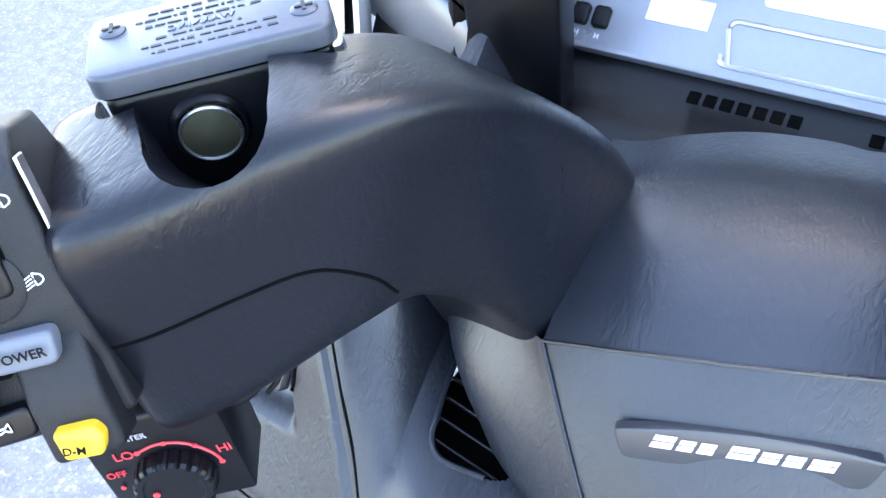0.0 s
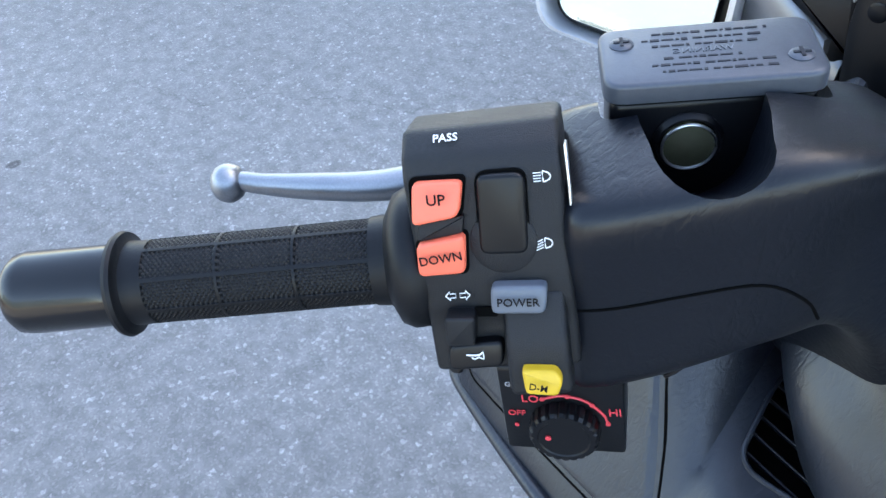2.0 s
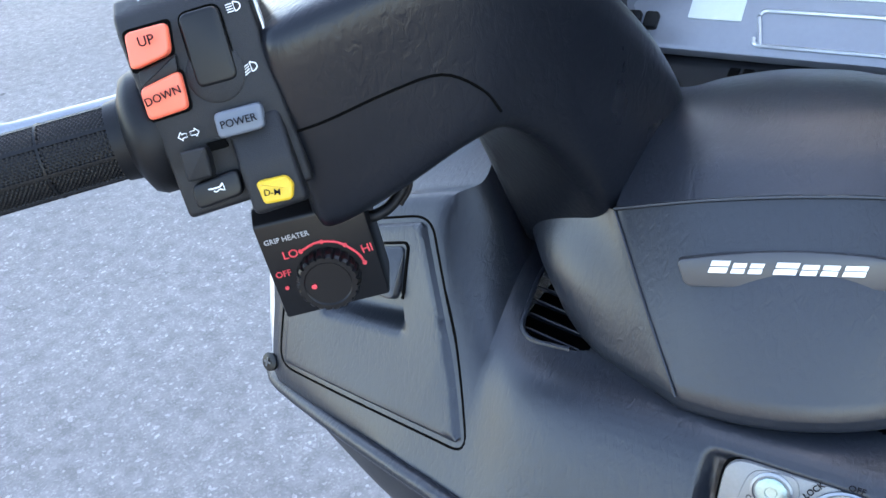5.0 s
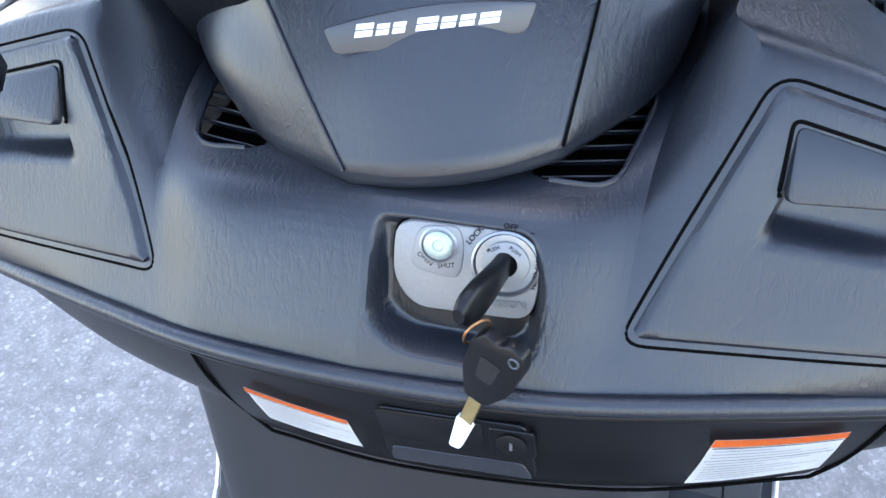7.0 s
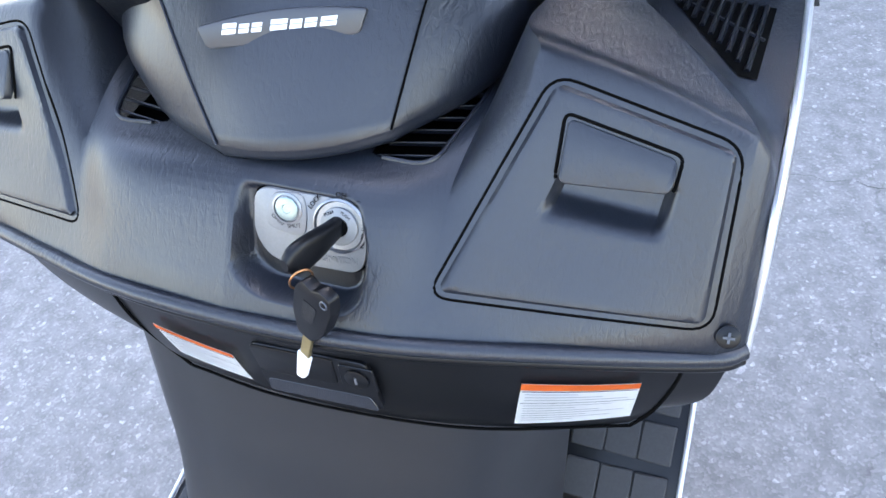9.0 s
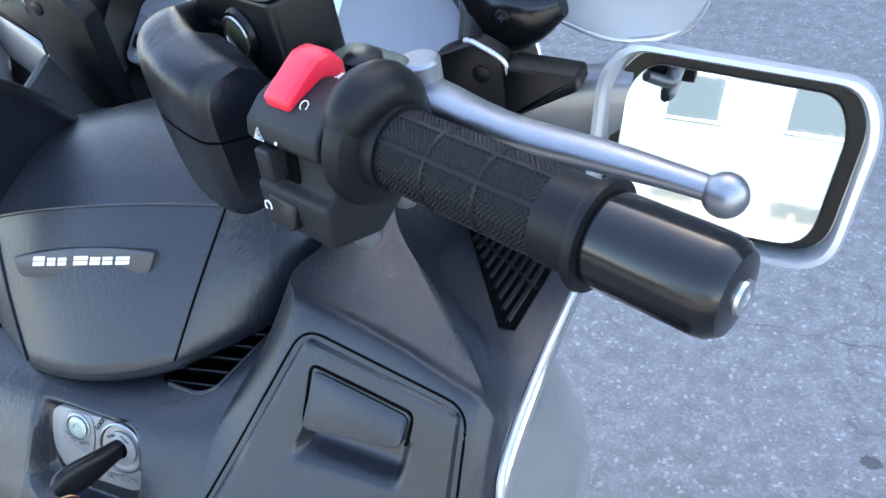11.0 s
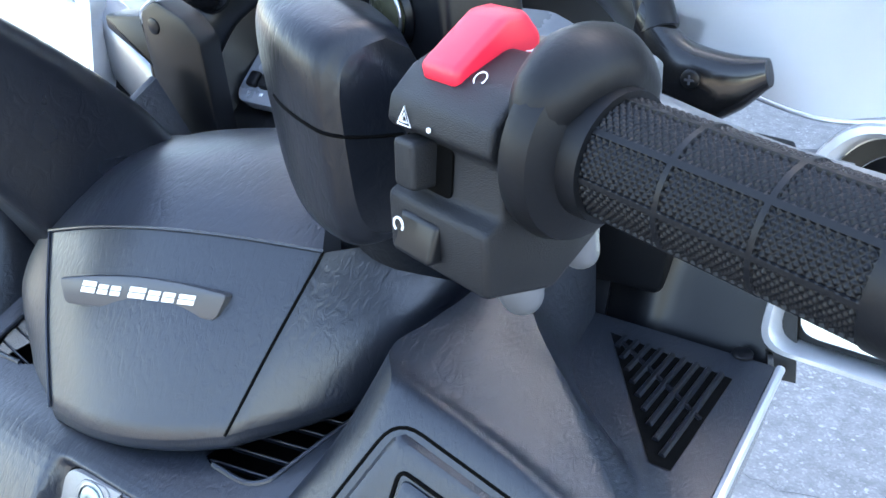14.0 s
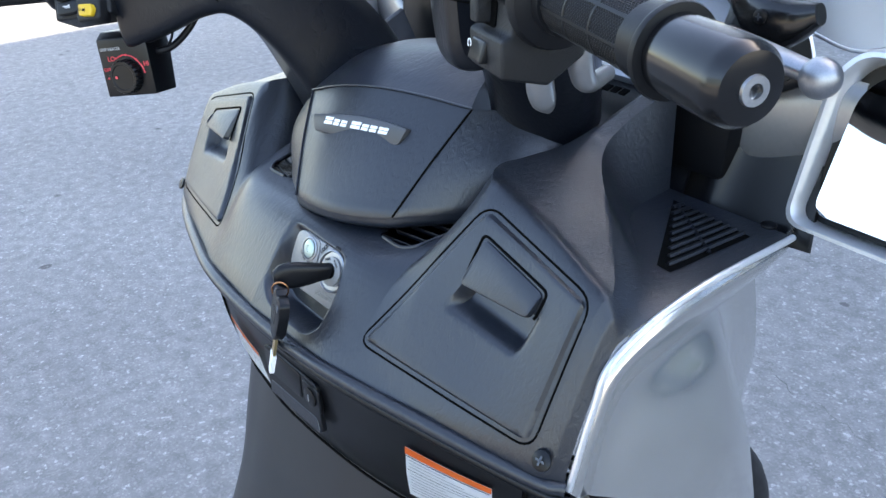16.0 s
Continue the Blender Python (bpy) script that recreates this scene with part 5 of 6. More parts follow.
knob = part("heater_dial", dial(), BLACK, heater, "ribbed black dial", HEAT @ pose(0.0270, -0.0005, -0.0330), angle=30)
part("dial_dot", moved(lathe([(0.0013, 0.0), (0.0013, -0.0006)], 16), 0, 0, 0, 0, 0, 90), REDPRINT, heater, "red pointer dot", HEAT @ pose(0.0205, -0.0077, -0.0325))
for text, x, z, size, mat in (("LO", 0.0132, -0.0172, 0.0058, REDPRINT), ("HI", 0.0482, -0.0235, 0.0058, REDPRINT), ("OFF", 0.0068, -0.0262, 0.0044, REDPRINT), ("GRIP HEATER", 0.0140, -0.0088, 0.0036, GREYPRINT)):
    part("lettering", lettering(text, size), mat, heater, "", HEAT @ pose(x, -0.0004, z, 0, -3 if text == "HI" else 0, 0), smooth=False)
part("scale_arc", tube([(0.0270 + 0.0185 * math.cos(radians(a)), -0.0003, -0.0345 + 0.0200 * math.sin(radians(a))) for a in (118, 90, 60, 30, 12)], 0.0006, 6, 4), REDPRINT, heater, "red scale arc", HEAT)
for a in (118, 84, 50, 12):
    part("scale_dot", moved(lathe([(0.0011, 0.0), (0.0011, -0.0005)], 12), 0, 0, 0, 0, 0, 90), REDPRINT, heater, "", HEAT @ pose(0.0270 + 0.0185 * math.cos(radians(a)), -0.0003, -0.0345 + 0.0200 * math.sin(radians(a))))
part("scale_dot", moved(lathe([(0.0010, 0.0), (0.0010, -0.0005)], 12), 0, 0, 0, 0, 0, 90), REDPRINT, heater, "", HEAT @ pose(0.0062, -0.0003, -0.0335))
part("heater_cable", tube([(-0.1520, -0.0500, 1.1560), (-0.1423, -0.0479, 1.1569), (-0.1378, -0.0377, 1.1592), (-0.1353, -0.0240, 1.1690), (-0.1330, -0.0120, 1.1830), (-0.1300, -0.0040, 1.2000)], 0.0030, 10, 6), RUBBER, scooter, "thin black cable")
part("cable_wire", tube([(-0.1290, -0.0430, 1.1630), (-0.1235, -0.0395, 1.1745), (-0.1225, -0.0350, 1.2050)], 0.0011, 8, 6), RUBBER, scooter, "thin black wire beside the cable")
part("heater_bracket", box(0.020, 0.004, 0.024, 0.0008, 1), BLACK, heater, "", HEAT @ pose(0.022, 0.030, 0.012))

# ---- right switch box ----
SWR = axes((0.2465, 0.0090, 1.2500), (0.958, -0.285, 0.0), (0, 0.12, 1))
swr = part("switch_box", along_x([(0.0, 0.002), (-0.001, -0.006), (0.006, -0.010), (0.006, -0.025), (0.0, -0.028), (0.002, -0.048), (0.030, -0.052), (0.050, -0.036), (0.052, -0.010), (0.042, 0.012), (0.024, 0.017), (0.008, 0.010)], -0.0200, 0.0250, 0.002, 3), CAST, scooter, "matt black switch box with a red stop switch", SWR)
kill = along_x([(0.006, 0.006), (0.004, 0.012), (0.022, 0.026), (0.030, 0.027), (0.037, 0.020), (0.038, 0.006)], -0.0120, 0.0045, 0.0026, 4)
part("stop_switch", kill, RED, swr, "bright red engine stop rocker", SWR)
part("slider_slot", prism(rounded([(-0.0175, -0.010), (0.004, -0.010), (0.004, -0.025), (-0.0175, -0.025)], 0.002), 0.003, front=0.0052), DARK, swr, "", SWR)
part("hazard_slider", key_cap([(-0.0125, -0.0085), (-0.0030, -0.0085), (-0.0030, -0.0235), (-0.0125, -0.0235)], -0.0040, 0.008, -0.001, 0.002), CAST, swr, "black hazard slider", SWR)
part("starter_button", key_cap([(-0.0125, -0.0315), (0.0055, -0.0315), (0.0055, -0.0440), (-0.0125, -0.0440)], -0.0005, 0.006, 0.003, 0.002), LIDBLACK, swr, "black starter button", SWR)
part("hazard_sign", tube([(-0.0030, 0, -0.0024), (0.0030, 0, -0.0024), (0.0, 0, 0.0030), (-0.0030, 0, -0.0024)], 0.00030, 6, 1), WHITE, swr, "white warning triangle", SWR @ pose(-0.0105, -0.0012, -0.0030))
part("hazard_sign", tube([(-0.0014, 0, -0.0014), (0.0014, 0, -0.0014), (0.0, 0, 0.0011), (-0.0014, 0, -0.0014)], 0.00034, 6, 1), WHITE, swr, "", SWR @ pose(-0.0105, -0.0012, -0.0030))
part("white_dot", moved(lathe([(0.0008, 0.0), (0.0008, -0.0005)], 14), 0, 0, 0, 0, 0, 90), WHITE, swr, "", SWR @ pose(0.001, -0.0012, -0.0040))
part("run_sign", tube([(0.0021 * math.cos(radians(a)), 0, 0.0021 * math.sin(radians(a))) for a in range(-40, 241, 20)], 0.00024, 6, 2), WHITE, swr, "white run sign", SWR @ pose(0.0095, 0.0090, 0.0110, -45, 0, 0))
part("stop_sign", join(tube([(0.0020 * math.cos(radians(a)), 0, 0.0020 * math.sin(radians(a))) for a in range(0, 361, 30)], 0.00024, 6, 2), tube([(-0.0028, 0, -0.0021), (0.0028, 0, 0.0021)], 0.00024, 6, 1), tube([(-0.0028, 0, 0.0021), (0.0028, 0, -0.0021)], 0.00024, 6, 1)), WHITE, swr, "white crossed stop sign", SWR @ pose(0.0100, 0.0300, 0.0165, -80, 0, 0))
part("start_sign", tube([(0.0022 * math.cos(radians(a)), 0, 0.0022 * math.sin(radians(a))) for a in range(-30, 241, 30)], 0.00040, 6, 2), WHITE, swr, "white start sign", SWR @ pose(-0.0090, -0.0036, -0.0350))
knurl = part("cable_adjuster", moved(dial(0.0118, 0.0075, 26), 0, 0, 0, -90), RUBBER, swr, "ribbed cable adjuster", pose(0.2600, 0.0330, 1.1990, 6, -8, 0), angle=30)
part("cable_elbow", rings_loft([((0.2600, 0.0335, 1.1960), (0.02, 0.1, -1), 0.0078, 0.0078, 2), ((0.2595, 0.0350, 1.1870), (0.02, 0.2, -1), 0.0080, 0.0080, 2), ((0.2590, 0.0380, 1.1795), (0.0, 0.5, -1), 0.0072, 0.0072, 2), ((0.2588, 0.0420, 1.1755), (0.0, 0.9, -0.6), 0.0045, 0.0045, 2)], 20, 5), STEM, swr, "dull metal cable elbow")
part("cable_elbow", rings_loft([((0.2690, 0.0560, 1.2120), (0.02, 0.05, -1), 0.0072, 0.0072, 2), ((0.2685, 0.0570, 1.1990), (0.02, 0.1, -1), 0.0076, 0.0076, 2), ((0.2680, 0.0610, 1.1885), (-0.1, 0.5, -1), 0.0070, 0.0070, 2), ((0.2660, 0.0680, 1.1850), (-0.3, 1, -0.3), 0.0055, 0.0055, 2), ((0.2560, 0.0920, 1.1840), (-0.4, 1, 0), 0.0050, 0.0050, 2)], 20, 5), STEM, swr, "dull metal cable elbow")

# ---- instruments, brackets, screen and mirrors ----
FACE = axes((0.0, 0.295, 1.098), (1, 0, -0.01), (0, 0.75, 0.66))
part("dash", sheet([
    [(-0.200, 0.235, 1.040), (-0.1, 0.215, 1.030), (0, 0.210, 1.028), (0.1, 0.215, 1.030), (0.200, 0.235, 1.040)],
    [(-0.195, 0.262, 1.076), (-0.1, 0.256, 1.072), (0, 0.254, 1.070), (0.1, 0.256, 1.072), (0.195, 0.262, 1.076)],
    [(-0.190, 0.298, 1.092), (-0.1, 0.298, 1.092), (0, 0.298, 1.092), (0.1, 0.298, 1.092), (0.190, 0.298, 1.090)],
    [(-0.190, 0.408, 1.182), (-0.1, 0.418, 1.196), (0, 0.424, 1.204), (0.1, 0.418, 1.196), (0.190, 0.408, 1.180)]], 5, 5, thick=0.004), BLACK, scooter, "black dash panel", shift)
panel = part("instrument_panel", prism(rounded([(-0.168, 0.004), (0.168, 0.004), (0.165, 0.090), (0.120, 0.125), (-0.120, 0.125), (-0.165, 0.090)], 0.016), 0.010, 0.002, 2, front=-0.004), PANEL, scooter, "grey instrument panel with pale displays", FACE)
part("main_display", prism(rounded([(-0.045, 0.052), (0.052, 0.052), (0.052, 0.112), (-0.045, 0.112)], 0.004), 0.001, front=-0.0050), LCD, panel, "pale liquid crystal display", FACE)
for z in (0.030, 0.058, 0.086):
    part("small_display", prism(rounded([(-0.112, z), (-0.072, z), (-0.072, z + 0.018), (-0.112, z + 0.018)], 0.001), 0.001, front=-0.0050), LCD, panel, "small pale display", FACE)
strip = tube([(x, -0.005, z) for x, z in rounded([(-0.060, 0.012), (0.110, 0.012), (0.110, 0.040), (-0.060, 0.040)], 0.006)] + [(-0.054, -0.005, 0.012)], 0.0016, 6, 1)
part("lamp_strip_frame", strip, EDGE, panel, "bright frame round the lamp strip", FACE)
for x in (-0.153, -0.139):
    part("set_button", key_cap([(x - 0.0055, 0.018), (x + 0.0055, 0.018), (x + 0.0055, 0.032), (x - 0.0055, 0.032)], -0.009, -0.003, 0, 0.003), RUBBER, panel, "black rubber setting button", FACE)
    part("lettering", lettering("H" if x < -0.145 else "M", 0.005), WHITE, panel, "", FACE @ pose(x, -0.0045, 0.0125), smooth=False)
for k in range(2):
    for i in range(7):
        part("dash_slot", box(0.0075, 0.002, 0.009, 0.0006, 1), DARK, scooter, "", FACE @ pose(-0.066 + i * 0.0100 + k * 0.105, -0.0080, -0.0120, -24))
ring = []
for i in range(13):
    a = math.pi * i / 12
    ring.append((-0.198 * math.cos(a), 0.285 + 0.105 * math.sin(a), 1.140 + 0.100 * math.sin(a) ** 0.8))
part("instrument_hood", tube(ring, 0.013, 12, 4, flat=1.6), BLACK, scooter, "black hood rim round the instruments", shift)
inner, outer_rim = [], []
for i in range(13):
    a = math.pi * i / 12
    zf = -0.002 + 0.130 * math.sin(a) ** 0.8
    inner.append((-0.176 * math.cos(a), 0.300 + 0.75 * zf, 1.094 + 0.66 * zf))
    outer_rim.append((-0.215 * math.cos(a), 0.300 + 0.150 * math.sin(a), 1.075 + 0.060 * math.sin(a)))
part("hood_lining", sheet([inner, ring], 4, 4, thick=0.003, toward=(0, -1, 0)), BLACK, scooter, "black lining between hood and instruments", shift)
part("hood_shell", sheet([ring, outer_rim], 4, 4, thick=0.003, toward=(0, 0, 1)), BLACK, scooter, "black outer shell of the hood", shift)
for x in (-0.138, 0.138):
    sc = part("dash_screw", screw_head(0.0058), STEEL, scooter, "bright dash screw", pose(x + 0.004, 0.252, 1.0795, 48))
    part("screw_slot", cross_slot(0.0050), PRINT, sc, "", pose(x + 0.004, 0.2515, 1.0800, 48))

for s in (1, -1):
    m = RIGHT if s == 1 else LEFT
    part("side_wall", sheet([
        [(0.165, 0.240, 1.010), (0.200, 0.238, 1.028), (0.225, 0.232, 1.030), (0.240, 0.238, 1.030), (0.290, 0.240, 1.030), (0.312, 0.242, 1.030)],
        [(0.165, 0.268, 1.080), (0.200, 0.268, 1.090), (0.225, 0.256, 1.090), (0.240, 0.268, 1.090), (0.275, 0.268, 1.090), (0.300, 0.265, 1.085)],
        [(0.165, 0.275, 1.140), (0.200, 0.275, 1.140), (0.225, 0.262, 1.140), (0.240, 0.275, 1.130), (0.268, 0.275, 1.125), (0.290, 0.272, 1.120)]], 4, 5, thick=0.004, toward=(0, -1, 0)), BLACK, scooter, "black inner wall behind the shoulder", m)
    mb = m if s == 1 else pose(0.024, 0.008, 0.018) @ m
    low = part("screen_bracket", prism(rounded([(0.168, 1.060), (0.230, 1.060), (0.238, 1.140), (0.237, 1.166), (0.216, 1.177), (0.186, 1.165), (0.172, 1.150)], 0.006), 0.020, 0.003, 2, front=0.244), BLACK, scooter, "black screen bracket", mb)
    sc = part("bracket_screw", screw_head(0.0065), BLACK, low, "recessed screw", mb @ pose(0.222, 0.2425, 1.156))
    part("mirror_arm", prism(rounded([(0.232, 1.118), (0.288, 1.148), (0.287, 1.159), (0.238, 1.1625)], 0.003), 0.022, 0.003, 2, front=0.246), BLACK, scooter, "black wedge-shaped mirror arm", mb)
    # pale silver line along the bracket's upper outer edge
    part("bracket_edge", tube([(0.211, 0.246, 1.1785), (0.217, 0.246, 1.1778), (0.2365, 0.247, 1.1665), (0.2395, 0.248, 1.156)], 0.0018, 6, 4), EDGE, low, "thin bright silver edge", mb)
    top = part("screen_clamp", rings_loft([((0.186, 0.300, 1.205), (1, -0.1, -0.2), 0.008, 0.014, 2.6), ((0.205, 0.298, 1.180), (1, -0.1, -0.3), 0.012, 0.020, 2.6), ((0.225, 0.296, 1.172), (1, 0, 0), 0.014, 0.022, 2.8), ((0.245, 0.296, 1.176), (1, 0, 0.2), 0.012, 0.016, 2.6), ((0.262, 0.298, 1.184), (1, 0, 0.3), 0.007, 0.008, 2.4)], 20, 5), GLOSS, scooter, "black screen clamp with a screw", mb)
    part("clamp_screw", screw_head(0.0055), BLACK, top, "cross-head screw", mb @ pose(0.224, 0.280, 1.180))
    part("clamp_slot", cross_slot(0.0042), CAPGREY, top, "", mb @ pose(0.224, 0.2795, 1.180))
    part("screen_stay", tube([(0.197, 0.300, 1.200), (0.180, 0.315, 1.235), (0.160, 0.340, 1.290), (0.150, 0.350, 1.330)], [0.012, 0.010, 0.009, 0.008], 10, 5), BLACK, scooter, "curved black screen stay", mb)
    # mirror
    mz = 0.0 if s == 1 else 0.035
    mm = m @ axes((0.289, 0.243, 1.047 + mz), (1, -0.08, 0.0), (0, 0.26, 1))
    shell = [(0.0, 0.0), (0.164, 0.001), (0.176, 0.095), (0.165, 0.122), (0.022, 0.130), (0.004, 0.108)]
    rad = [0.016, 0.026, 0.02, 0.02, 0.016, 0.02]
    outer = rounded(shell, rad, 6)
    mid = Vector((0.085, 0.062))

    def shrink(k):
        return [mid + (Vector(p) - mid) * k for p in outer]
    stem = part("mirror_stem", rings_loft([((0.215, 0.278, 1.100), (1, 0, 0), 0.020, 0.030, 3.0), ((0.260, 0.282, 1.105 + mz * 0.5), (1, 0, 0), 0.018, 0.036, 3.0), ((0.315, 0.292, 1.112 + mz), (1, 0, 0), 0.020, 0.040, 2.6)], 20, 5), STEM, scooter, "satin grey mirror stem", m)
    bm = bmesh.new()
    loops = []
    for k, y in ((1.0, 0.012), (1.02, 0.002), (1.0, -0.004), (0.955, -0.005), (0.925, 0.000), (0.915, 0.016)):
        loops.append([bm.verts.new((p[0], y, p[1])) for p in shrink(k)])
    back = [bm.verts.new((p[0], 0.050, p[1])) for p in shrink(0.55)]
    loops = [back, [bm.verts.new((p[0], 0.034, p[1])) for p in shrink(0.86)]] + loops
    for p, q in zip(loops, loops[1:]):
        for i in range(len(p)):
            bm.faces.new((p[i], p[(i + 1) % len(p)], q[(i + 1) % len(p)], q[i]))
    bm.faces.new(back[::-1])
    bm.faces.new(loops[-1])
    bmesh.ops.recalc_face_normals(bm, faces=bm.faces)
    mirror = part("mirror_shell", bm, EDGE, scooter, "silver framed rear-view mirror", mm)
    part("mirror_backing", prism(shrink(0.905), 0.002, front=0.0130), BLACK, mirror, "black rim inside the frame", mm)
    part("mirror_glass", prism([Vector(p) - mid for p in shrink(0.80)], 0.0015, 0.0006, 1), MIRROR, mirror, "clear mirror glass", mm @ pose(mid.x, 0.0060, mid.y, -5.0))

screen = sheet([
    [(-0.300, 0.290, 1.165), (-0.22, 0.345, 1.160), (-0.12, 0.410, 1.200), (0, 0.440, 1.215), (0.12, 0.410, 1.200), (0.22, 0.345, 1.160), (0.300, 0.290, 1.165)],
    [(-0.360, 0.255, 1.200), (-0.24, 0.320, 1.230), (-0.12, 0.375, 1.260), (0, 0.395, 1.270), (0.12, 0.375, 1.260), (0.24, 0.320, 1.230), (0.360, 0.255, 1.200)],
    [(-0.365, 0.210, 1.290), (-0.24, 0.280, 1.320), (-0.12, 0.330, 1.340), (0, 0.350, 1.350), (0.12, 0.330, 1.340), (0.24, 0.280, 1.320), (0.365, 0.210, 1.290)],
    [(-0.300, 0.150, 1.440), (-0.20, 0.200, 1.480), (-0.10, 0.225, 1.500), (0, 0.235, 1.505), (0.10, 0.225, 1.500), (0.20, 0.200, 1.480), (0.300, 0.150, 1.440)]], 6, 6, thick=0.003)
part("windscreen", screen, VEILED, scooter, "clear curved plastic windscreen with reflections as a pale veil", shift)
for m in (RIGHT, LEFT):
    part("screen_edge", tube([(0.22, 0.345, 1.160), (0.300, 0.290, 1.165), (0.360, 0.255, 1.200), (0.365, 0.210, 1.290), (0.300, 0.150, 1.440)], 0.0015, 8, 6), EDGE, scooter, "bright screen edge", m)
scr = bpy.data.objects["windscreen"]
scr.visible_shadow = False

# ---- nose, front wheel and stand under the body ----
part("nose_cowl", sheet([
    [(-0.215, 0.40, 1.05), (-0.15, 0.46, 1.14), (0, 0.50, 1.20), (0.15, 0.46, 1.14), (0.215, 0.40, 1.05)],
    [(-0.125, 0.40, 0.95), (-0.09, 0.52, 0.96), (0, 0.58, 0.98), (0.09, 0.52, 0.96), (0.125, 0.40, 0.95)],
    [(-0.125, 0.40, 0.66), (-0.08, 0.48, 0.66), (0, 0.52, 0.66), (0.08, 0.48, 0.66), (0.125, 0.40, 0.66)]], 6, 6, thick=0.003, toward=(0, 1, 0.2)), SILVER, scooter, "silver nose cowl", shift)
part("belly", box(0.30, 0.90, 0.20, 0.04, 3), LIDBLACK, scooter, "black underbody", pose(0.004, -0.15, 0.27))
wheel = part("front_wheel", moved(lathe([(0.10, -0.05), (0.17, -0.055), (0.19, -0.05), (0.19, 0.05), (0.17, 0.055), (0.10, 0.05)], 40), 0.004, 0.50, 0.25), ALLOY, scooter, "cast front wheel")
tyre = bmesh.new()
loops = []
for i in range(48):
    a = 2 * math.pi * i / 48
    loops.append([tyre.verts.new((0.004 + 0.058 * math.sin(radians(t)), 0.50 + (0.190 + 0.060 * math.cos(radians(t))) * math.cos(a), 0.25 + (0.190 + 0.060 * math.cos(radians(t))) * math.sin(a))) for t in range(-110, 111, 20)])
for i in range(48):
    p, q = loops[i], loops[(i + 1) % 48]
    for j in range(len(p) - 1):
        tyre.faces.new((p[j], p[j + 1], q[j + 1], q[j]))
bmesh.ops.recalc_face_normals(tyre, faces=tyre.faces)
part("tyre", tyre, RUBBER, wheel, "black tyre")
for sx in (-0.12, 0.12):
    part("stand_leg", tube([(sx * 0.8, -0.30, 0.24), (sx, -0.34, 0.10), (sx * 1.2, -0.36, 0.012)], 0.012, 10, 4), BLACK, scooter, "black centre stand leg")

# ---- keys ----
keys = thing("key_ring", "two black-headed scooter keys on a copper ring, one in the lock", "keys", (0.072, -0.045, 1.005))
part("key_head", rings_loft([((0.0750, -0.0165, 1.0145), (-0.1, -1, 0.1), 0.0042, 0.0060, 3), ((0.0735, -0.0260, 1.0160), (-0.2, -1, 0.15), 0.0045, 0.0070, 3), ((0.0710, -0.0380, 1.0175), (-0.22, -1, 0.18), 0.0050, 0.0095, 2.6), ((0.0680, -0.0500, 1.0195), (-0.25, -1, 0.18), 0.0050, 0.0108, 2.6), ((0.0655, -0.0580, 1.0210), (-0.25, -1, 0.15), 0.0045, 0.0090, 2.4), ((0.0640, -0.0625, 1.0220), (-0.25, -1, 0.15), 0.0030, 0.0040, 2.2)], 24, 5), BLACK, keys, "worn black plastic key head")
part("key_blade", tube([(0.0755, -0.0085, 1.0135), (0.0750, -0.0170, 1.0145)], [0.0030, 0.0034], 10, 2), STEEL, keys, "bright key blade")
RING_AT = Vector((0.0720, -0.0620, 1.0130))
part("split_ring", tube([RING_AT + Vector((0.0020 * math.cos(radians(a)) + 0.005 * math.sin(radians(a)), 0.0045 * math.sin(radians(a)), 0.0075 * math.cos(radians(a)))) for a in range(0, 361, 24)], 0.0007, 8, 3), COPPER, keys, "copper split ring")
# the spare hangs from the ring: x across its flat head, z up along it
HANG = axes((0.0800, -0.0690, 0.9990), (0.90, -0.33, -0.28), (0.38, 0.08, 0.92))
spare = prism(rounded([(-0.0135, 0.010), (-0.0085, 0.0185), (-0.001, 0.0165), (0.004, 0.0205), (0.0125, 0.0195), (0.0155, 0.010), (0.0135, -0.010), (0.0060, -0.024), (-0.0060, -0.024), (-0.0125, -0.008)], 0.003), 0.008, 0.0015, 2, front=-0.004)
carved = part("key_head", spare, BLACK, keys, "worn black plastic key head", HANG)
part("key_eye", tube([(0.0095 + 0.0024 * math.cos(radians(a)), -0.0043, 0.0140 + 0.0024 * math.sin(radians(a))) for a in range(0, 361, 30)], 0.0006, 6, 2), CAPGREY, carved, "small metal eyelet", HANG)
part("key_emblem", prism(rounded([(-0.0055, 0.006), (0.0055, 0.006), (0.0045, -0.008), (-0.0045, -0.008)], 0.002), 0.0004, front=-0.0043), CAST, carved, "sunk oblong mark", HANG)
part("key_blade", prism([(-0.0036, -0.022), (0.0036, -0.022), (0.0036, -0.052), (0.0, -0.056), (-0.0036, -0.052)], 0.0022, 0.0003, 1, front=-0.0011), BRASS, keys, "brass key blade", HANG)
part("key_tip", prism(rounded([(-0.0052, -0.044), (0.0046, -0.045), (0.0038, -0.066), (-0.0026, -0.068)], 0.002), 0.0036, 0.0008, 2, front=-0.0018), PAPER, keys, "white tape round the blade tip", HANG)

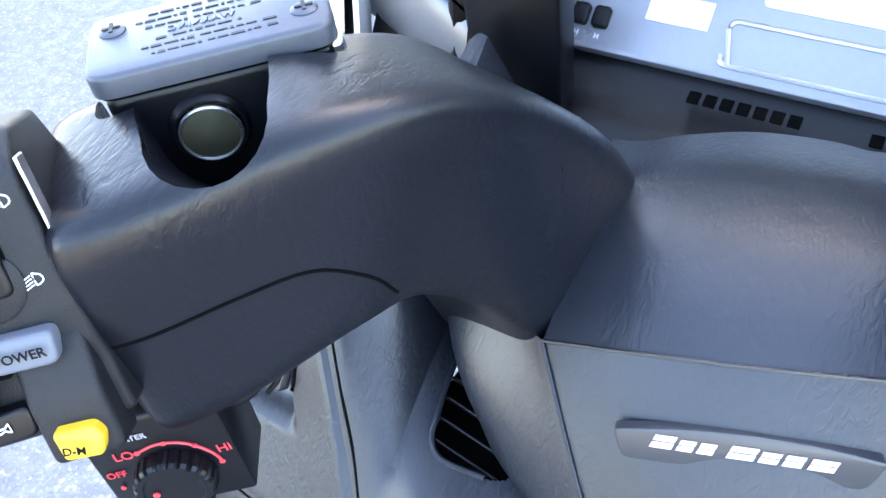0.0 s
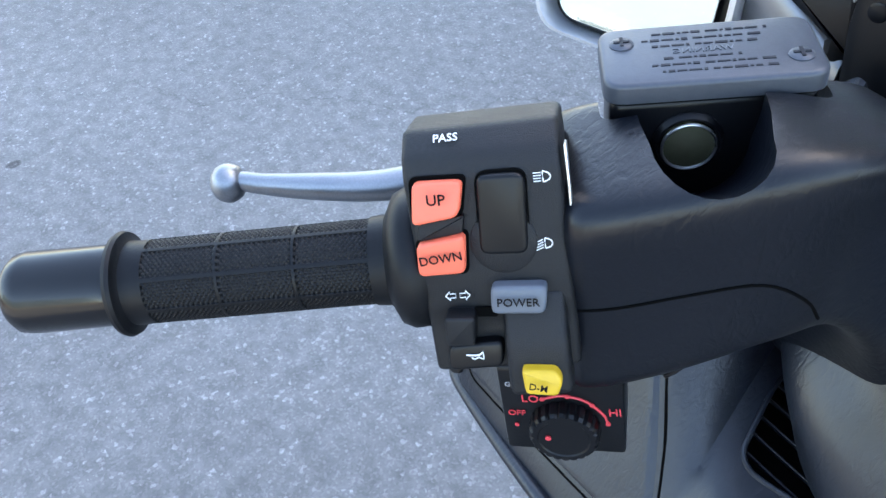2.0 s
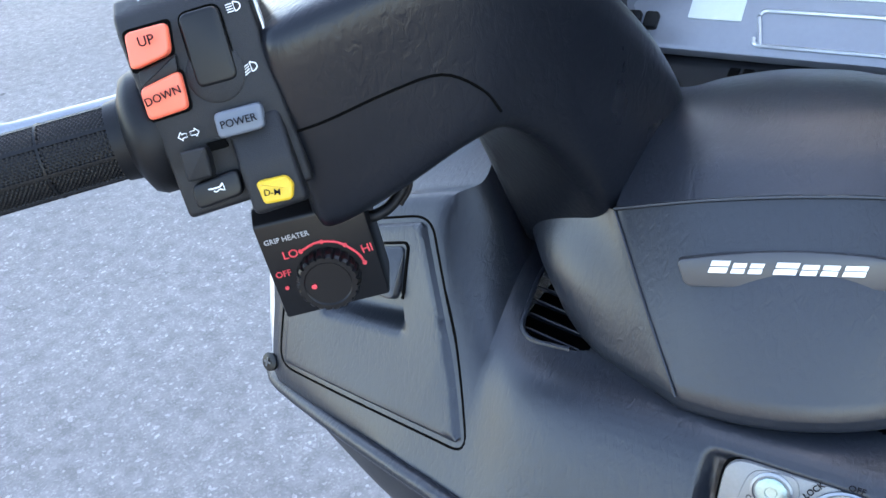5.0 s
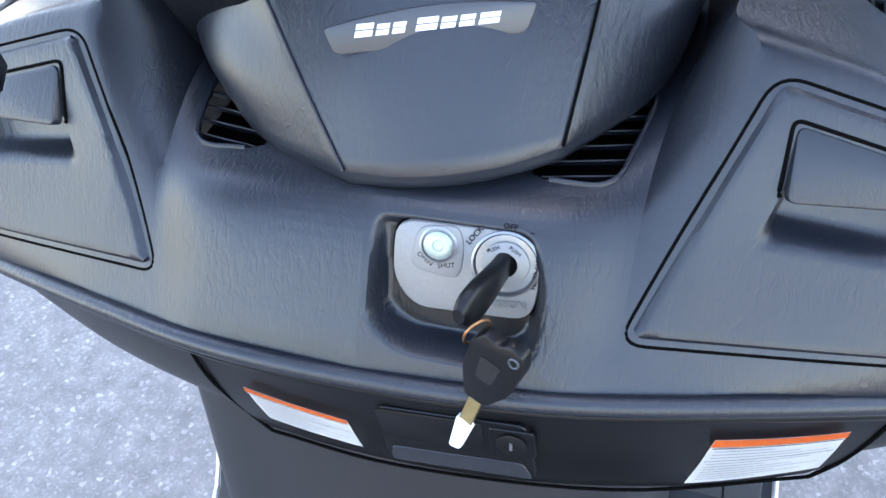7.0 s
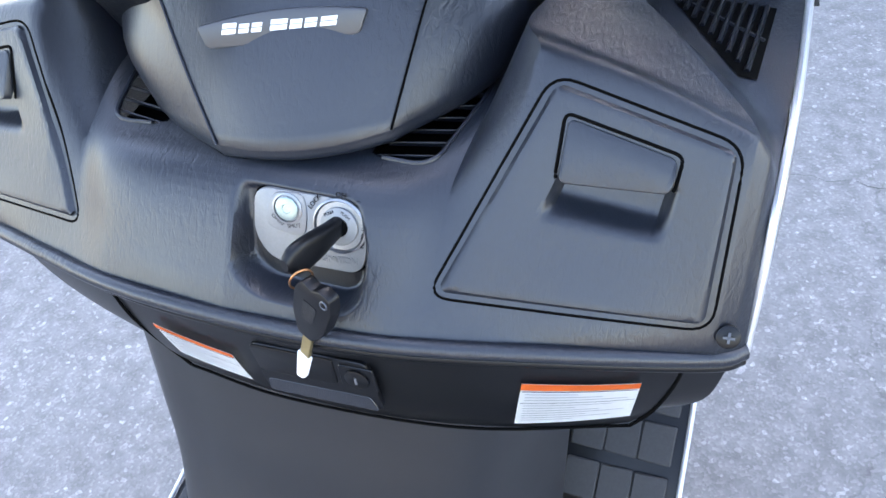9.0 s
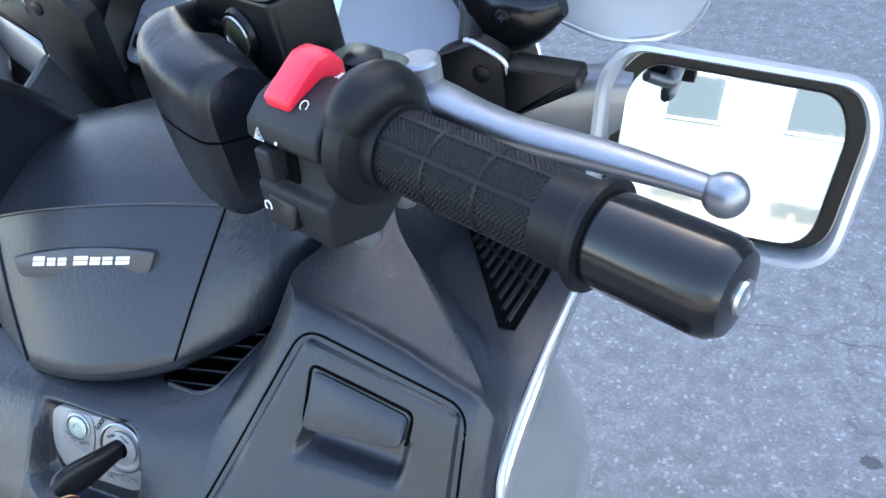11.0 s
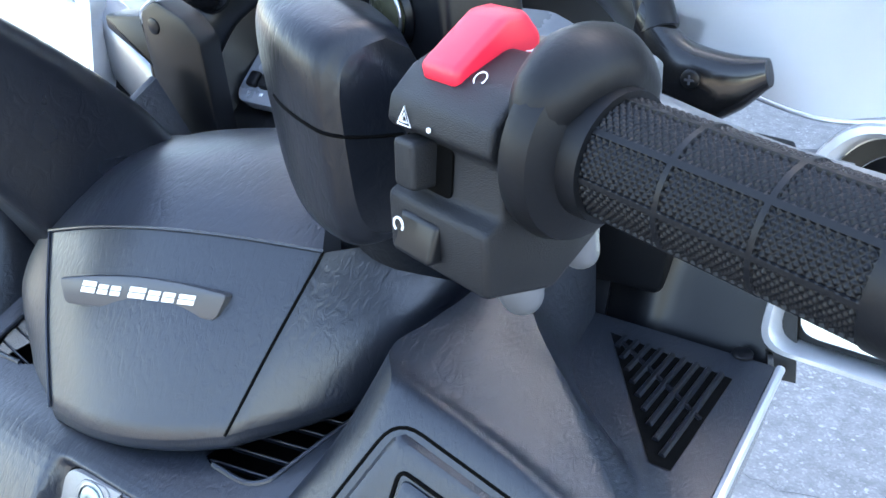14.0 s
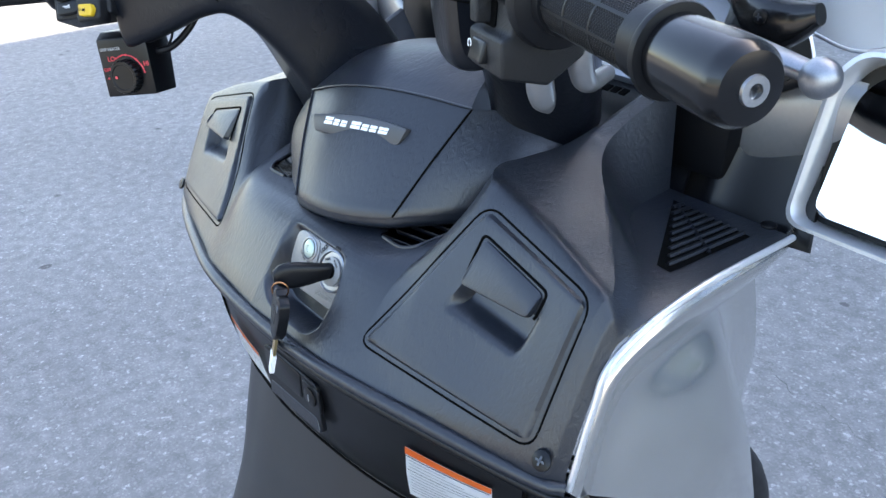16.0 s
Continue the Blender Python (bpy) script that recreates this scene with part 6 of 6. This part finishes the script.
# ---- yard: the building whose shade the scooter stands in, and what the mirrors show ----
STUCCO = material("grey_wall", (0.085, 0.105, 0.140), 0.8, vary=0.08, scale=3, bump=0.2, bump_scale=60)
CREAM = material("cream_panel", (0.25, 0.235, 0.20), 0.8, vary=0.08, scale=3, bump=0.2, bump_scale=60)
CYAN = material("pale_cyan_cladding", (0.16, 0.235, 0.26), 0.6, vary=0.06, scale=3, bump=0.1, bump_scale=40)
PANE = material("dark_window", (0.05, 0.08, 0.10), 0.08, vary=0.1)
CARPAINT = material("dark_grey_car_paint", (0.03, 0.035, 0.045), 0.22, metal=0.4, vary=0.05, coat=0.8)
LEAF = material("yellow_green_leaves", (0.22, 0.24, 0.035), 0.6, vary=0.4, scale=20)
BARK = material("bark", (0.12, 0.09, 0.06), 0.9, vary=0.3, scale=30)


def building(label, wall, x0, x1, y0, y1, h, windows):
    ob = thing("building", label, "building", ((x0 + x1) / 2, (y0 + y1) / 2, 0))
    part("wall", box(x1 - x0, y1 - y0, h, 0.05, 1, ((x0 + x1) / 2, (y0 + y1) / 2, h / 2)), wall, ob)
    part("roof", box(x1 - x0 + 0.5, y1 - y0 + 0.5, 0.25, 0.05, 1, ((x0 + x1) / 2, (y0 + y1) / 2, h + 0.125)), wall, ob, "flat roof edge")
    for x, y, z, w, d, hh in windows:
        win = part("window", box(w + 0.16, d, hh + 0.16, 0.02, 1, (x, y, z)), WHITE if d < w else CYAN, ob, "framed window")
        part("pane", box(w if d < w else d * 1.2, d * 1.2 if d < w else d, hh, 0.01, 1, (x, y, z)), PANE, win)
    return ob


building("tall grey building that shades the yard", STUCCO, -5.2, 16.0, 9.0, 22.0, 10.5, [(x, 9.0, z, 1.5, 0.12, 1.4) for x in (-4, 0, 4, 8, 12) for z in (1.9, 5.2, 8.4)])
building("pale cyan two-storey building behind the yard", CYAN, -14.0, 10.0, -34.0, -24.0, 7.5, [(x, -24.0, z, 1.6, 0.12, 1.3) for x in (-11, -7.5, -4, -0.5, 3, 6.5) for z in (2.2, 5.4)])
fence = thing("boundary_wall", "cream panelled boundary wall with posts", "wall", (-2, -18, 0))
for i in range(10):
    part("wall_panel", box(1.9, 0.12, 2.0, 0.02, 1, (-10 + i * 2.0, -18, 1.0)), CREAM, fence)
    part("wall_post", box(0.14, 0.2, 2.15, 0.02, 1, (-11 + i * 2.0, -18, 1.075)), CREAM, fence)

car = thing("parked_car", "dark grey hatchback parked in the yard", "car", (-5.5, -7.5, 0))
cm = pose(-5.5, -7.5, 0, 0, 0, 70)
part("body", along_x([(-2.0, 0.35), (-2.05, 0.7), (-1.9, 0.95), (-1.5, 1.0), (-0.9, 1.45), (0.7, 1.48), (1.5, 1.02), (2.0, 0.85), (2.1, 0.5), (2.0, 0.3)], -0.82, 0.82, 0.08, 3), CARPAINT, car, "dark grey car body", cm)
part("side_window", along_x([(-1.3, 1.02), (-0.85, 1.38), (0.62, 1.40), (1.2, 1.04)], -0.835, 0.835, 0.02, 1), PANE, car, "dark side windows", cm)
for x in (-0.72, 0.72):
    for y in (-1.3, 1.3):
        w = part("wheel", moved(lathe([(0.20, -0.1), (0.31, -0.1), (0.32, 0.1), (0.20, 0.1)], 28), x, y, 0.32), RUBBER, car, "black tyre", cm)
        part("rim", moved(lathe([(0.05, -0.11), (0.20, -0.105), (0.20, 0.105), (0.05, 0.11)], 20), x, y, 0.32), ALLOY, w, "alloy rim", cm)
    part("tail_lamp", box(0.2, 0.08, 0.18, 0.02, 1, (x * 0.95, -2.0, 0.8)), RED, car, "red tail lamp", cm)


def bush(x, y, r, seed):
    rnd = random.Random(seed)
    ob = thing("shrub", "yellow-green shrub beside the boundary wall", "shrub", (x, y, 0), "shrubs along the wall")
    part("stem", tube([(x, y, 0), (x + 0.05, y, r * 0.6), (x, y + 0.05, r * 1.2)], [0.05, 0.035, 0.015], 8, 3), BARK, ob)
    bm = bmesh.new()
    for i in range(700):
        a, b, k = rnd.uniform(0, 6.283), rnd.uniform(-0.6, 1.4), r * rnd.uniform(0.4, 1.05)
        c = Vector((x + k * math.cos(a) * math.cos(b), y + k * math.sin(a) * math.cos(b), max(0.1, r + k * math.sin(b))))
        t = Euler((rnd.uniform(0, 6), rnd.uniform(0, 6), rnd.uniform(0, 6))).to_matrix()
        vs = [bm.verts.new(c + t @ Vector(p)) for p in ((0, 0, 0), (0.05, 0.03, 0.01), (0.12, 0, 0), (0.05, -0.03, 0.01))]
        bm.faces.new(vs)
    part("crown", bm, LEAF, ob)


for i, (x, y, r) in enumerate(((-8.0, -12.0, 0.7), (-6.8, -12.6, 0.6), (-9.4, -11.6, 0.8))):
    bush(x, y, r, 10 + i)
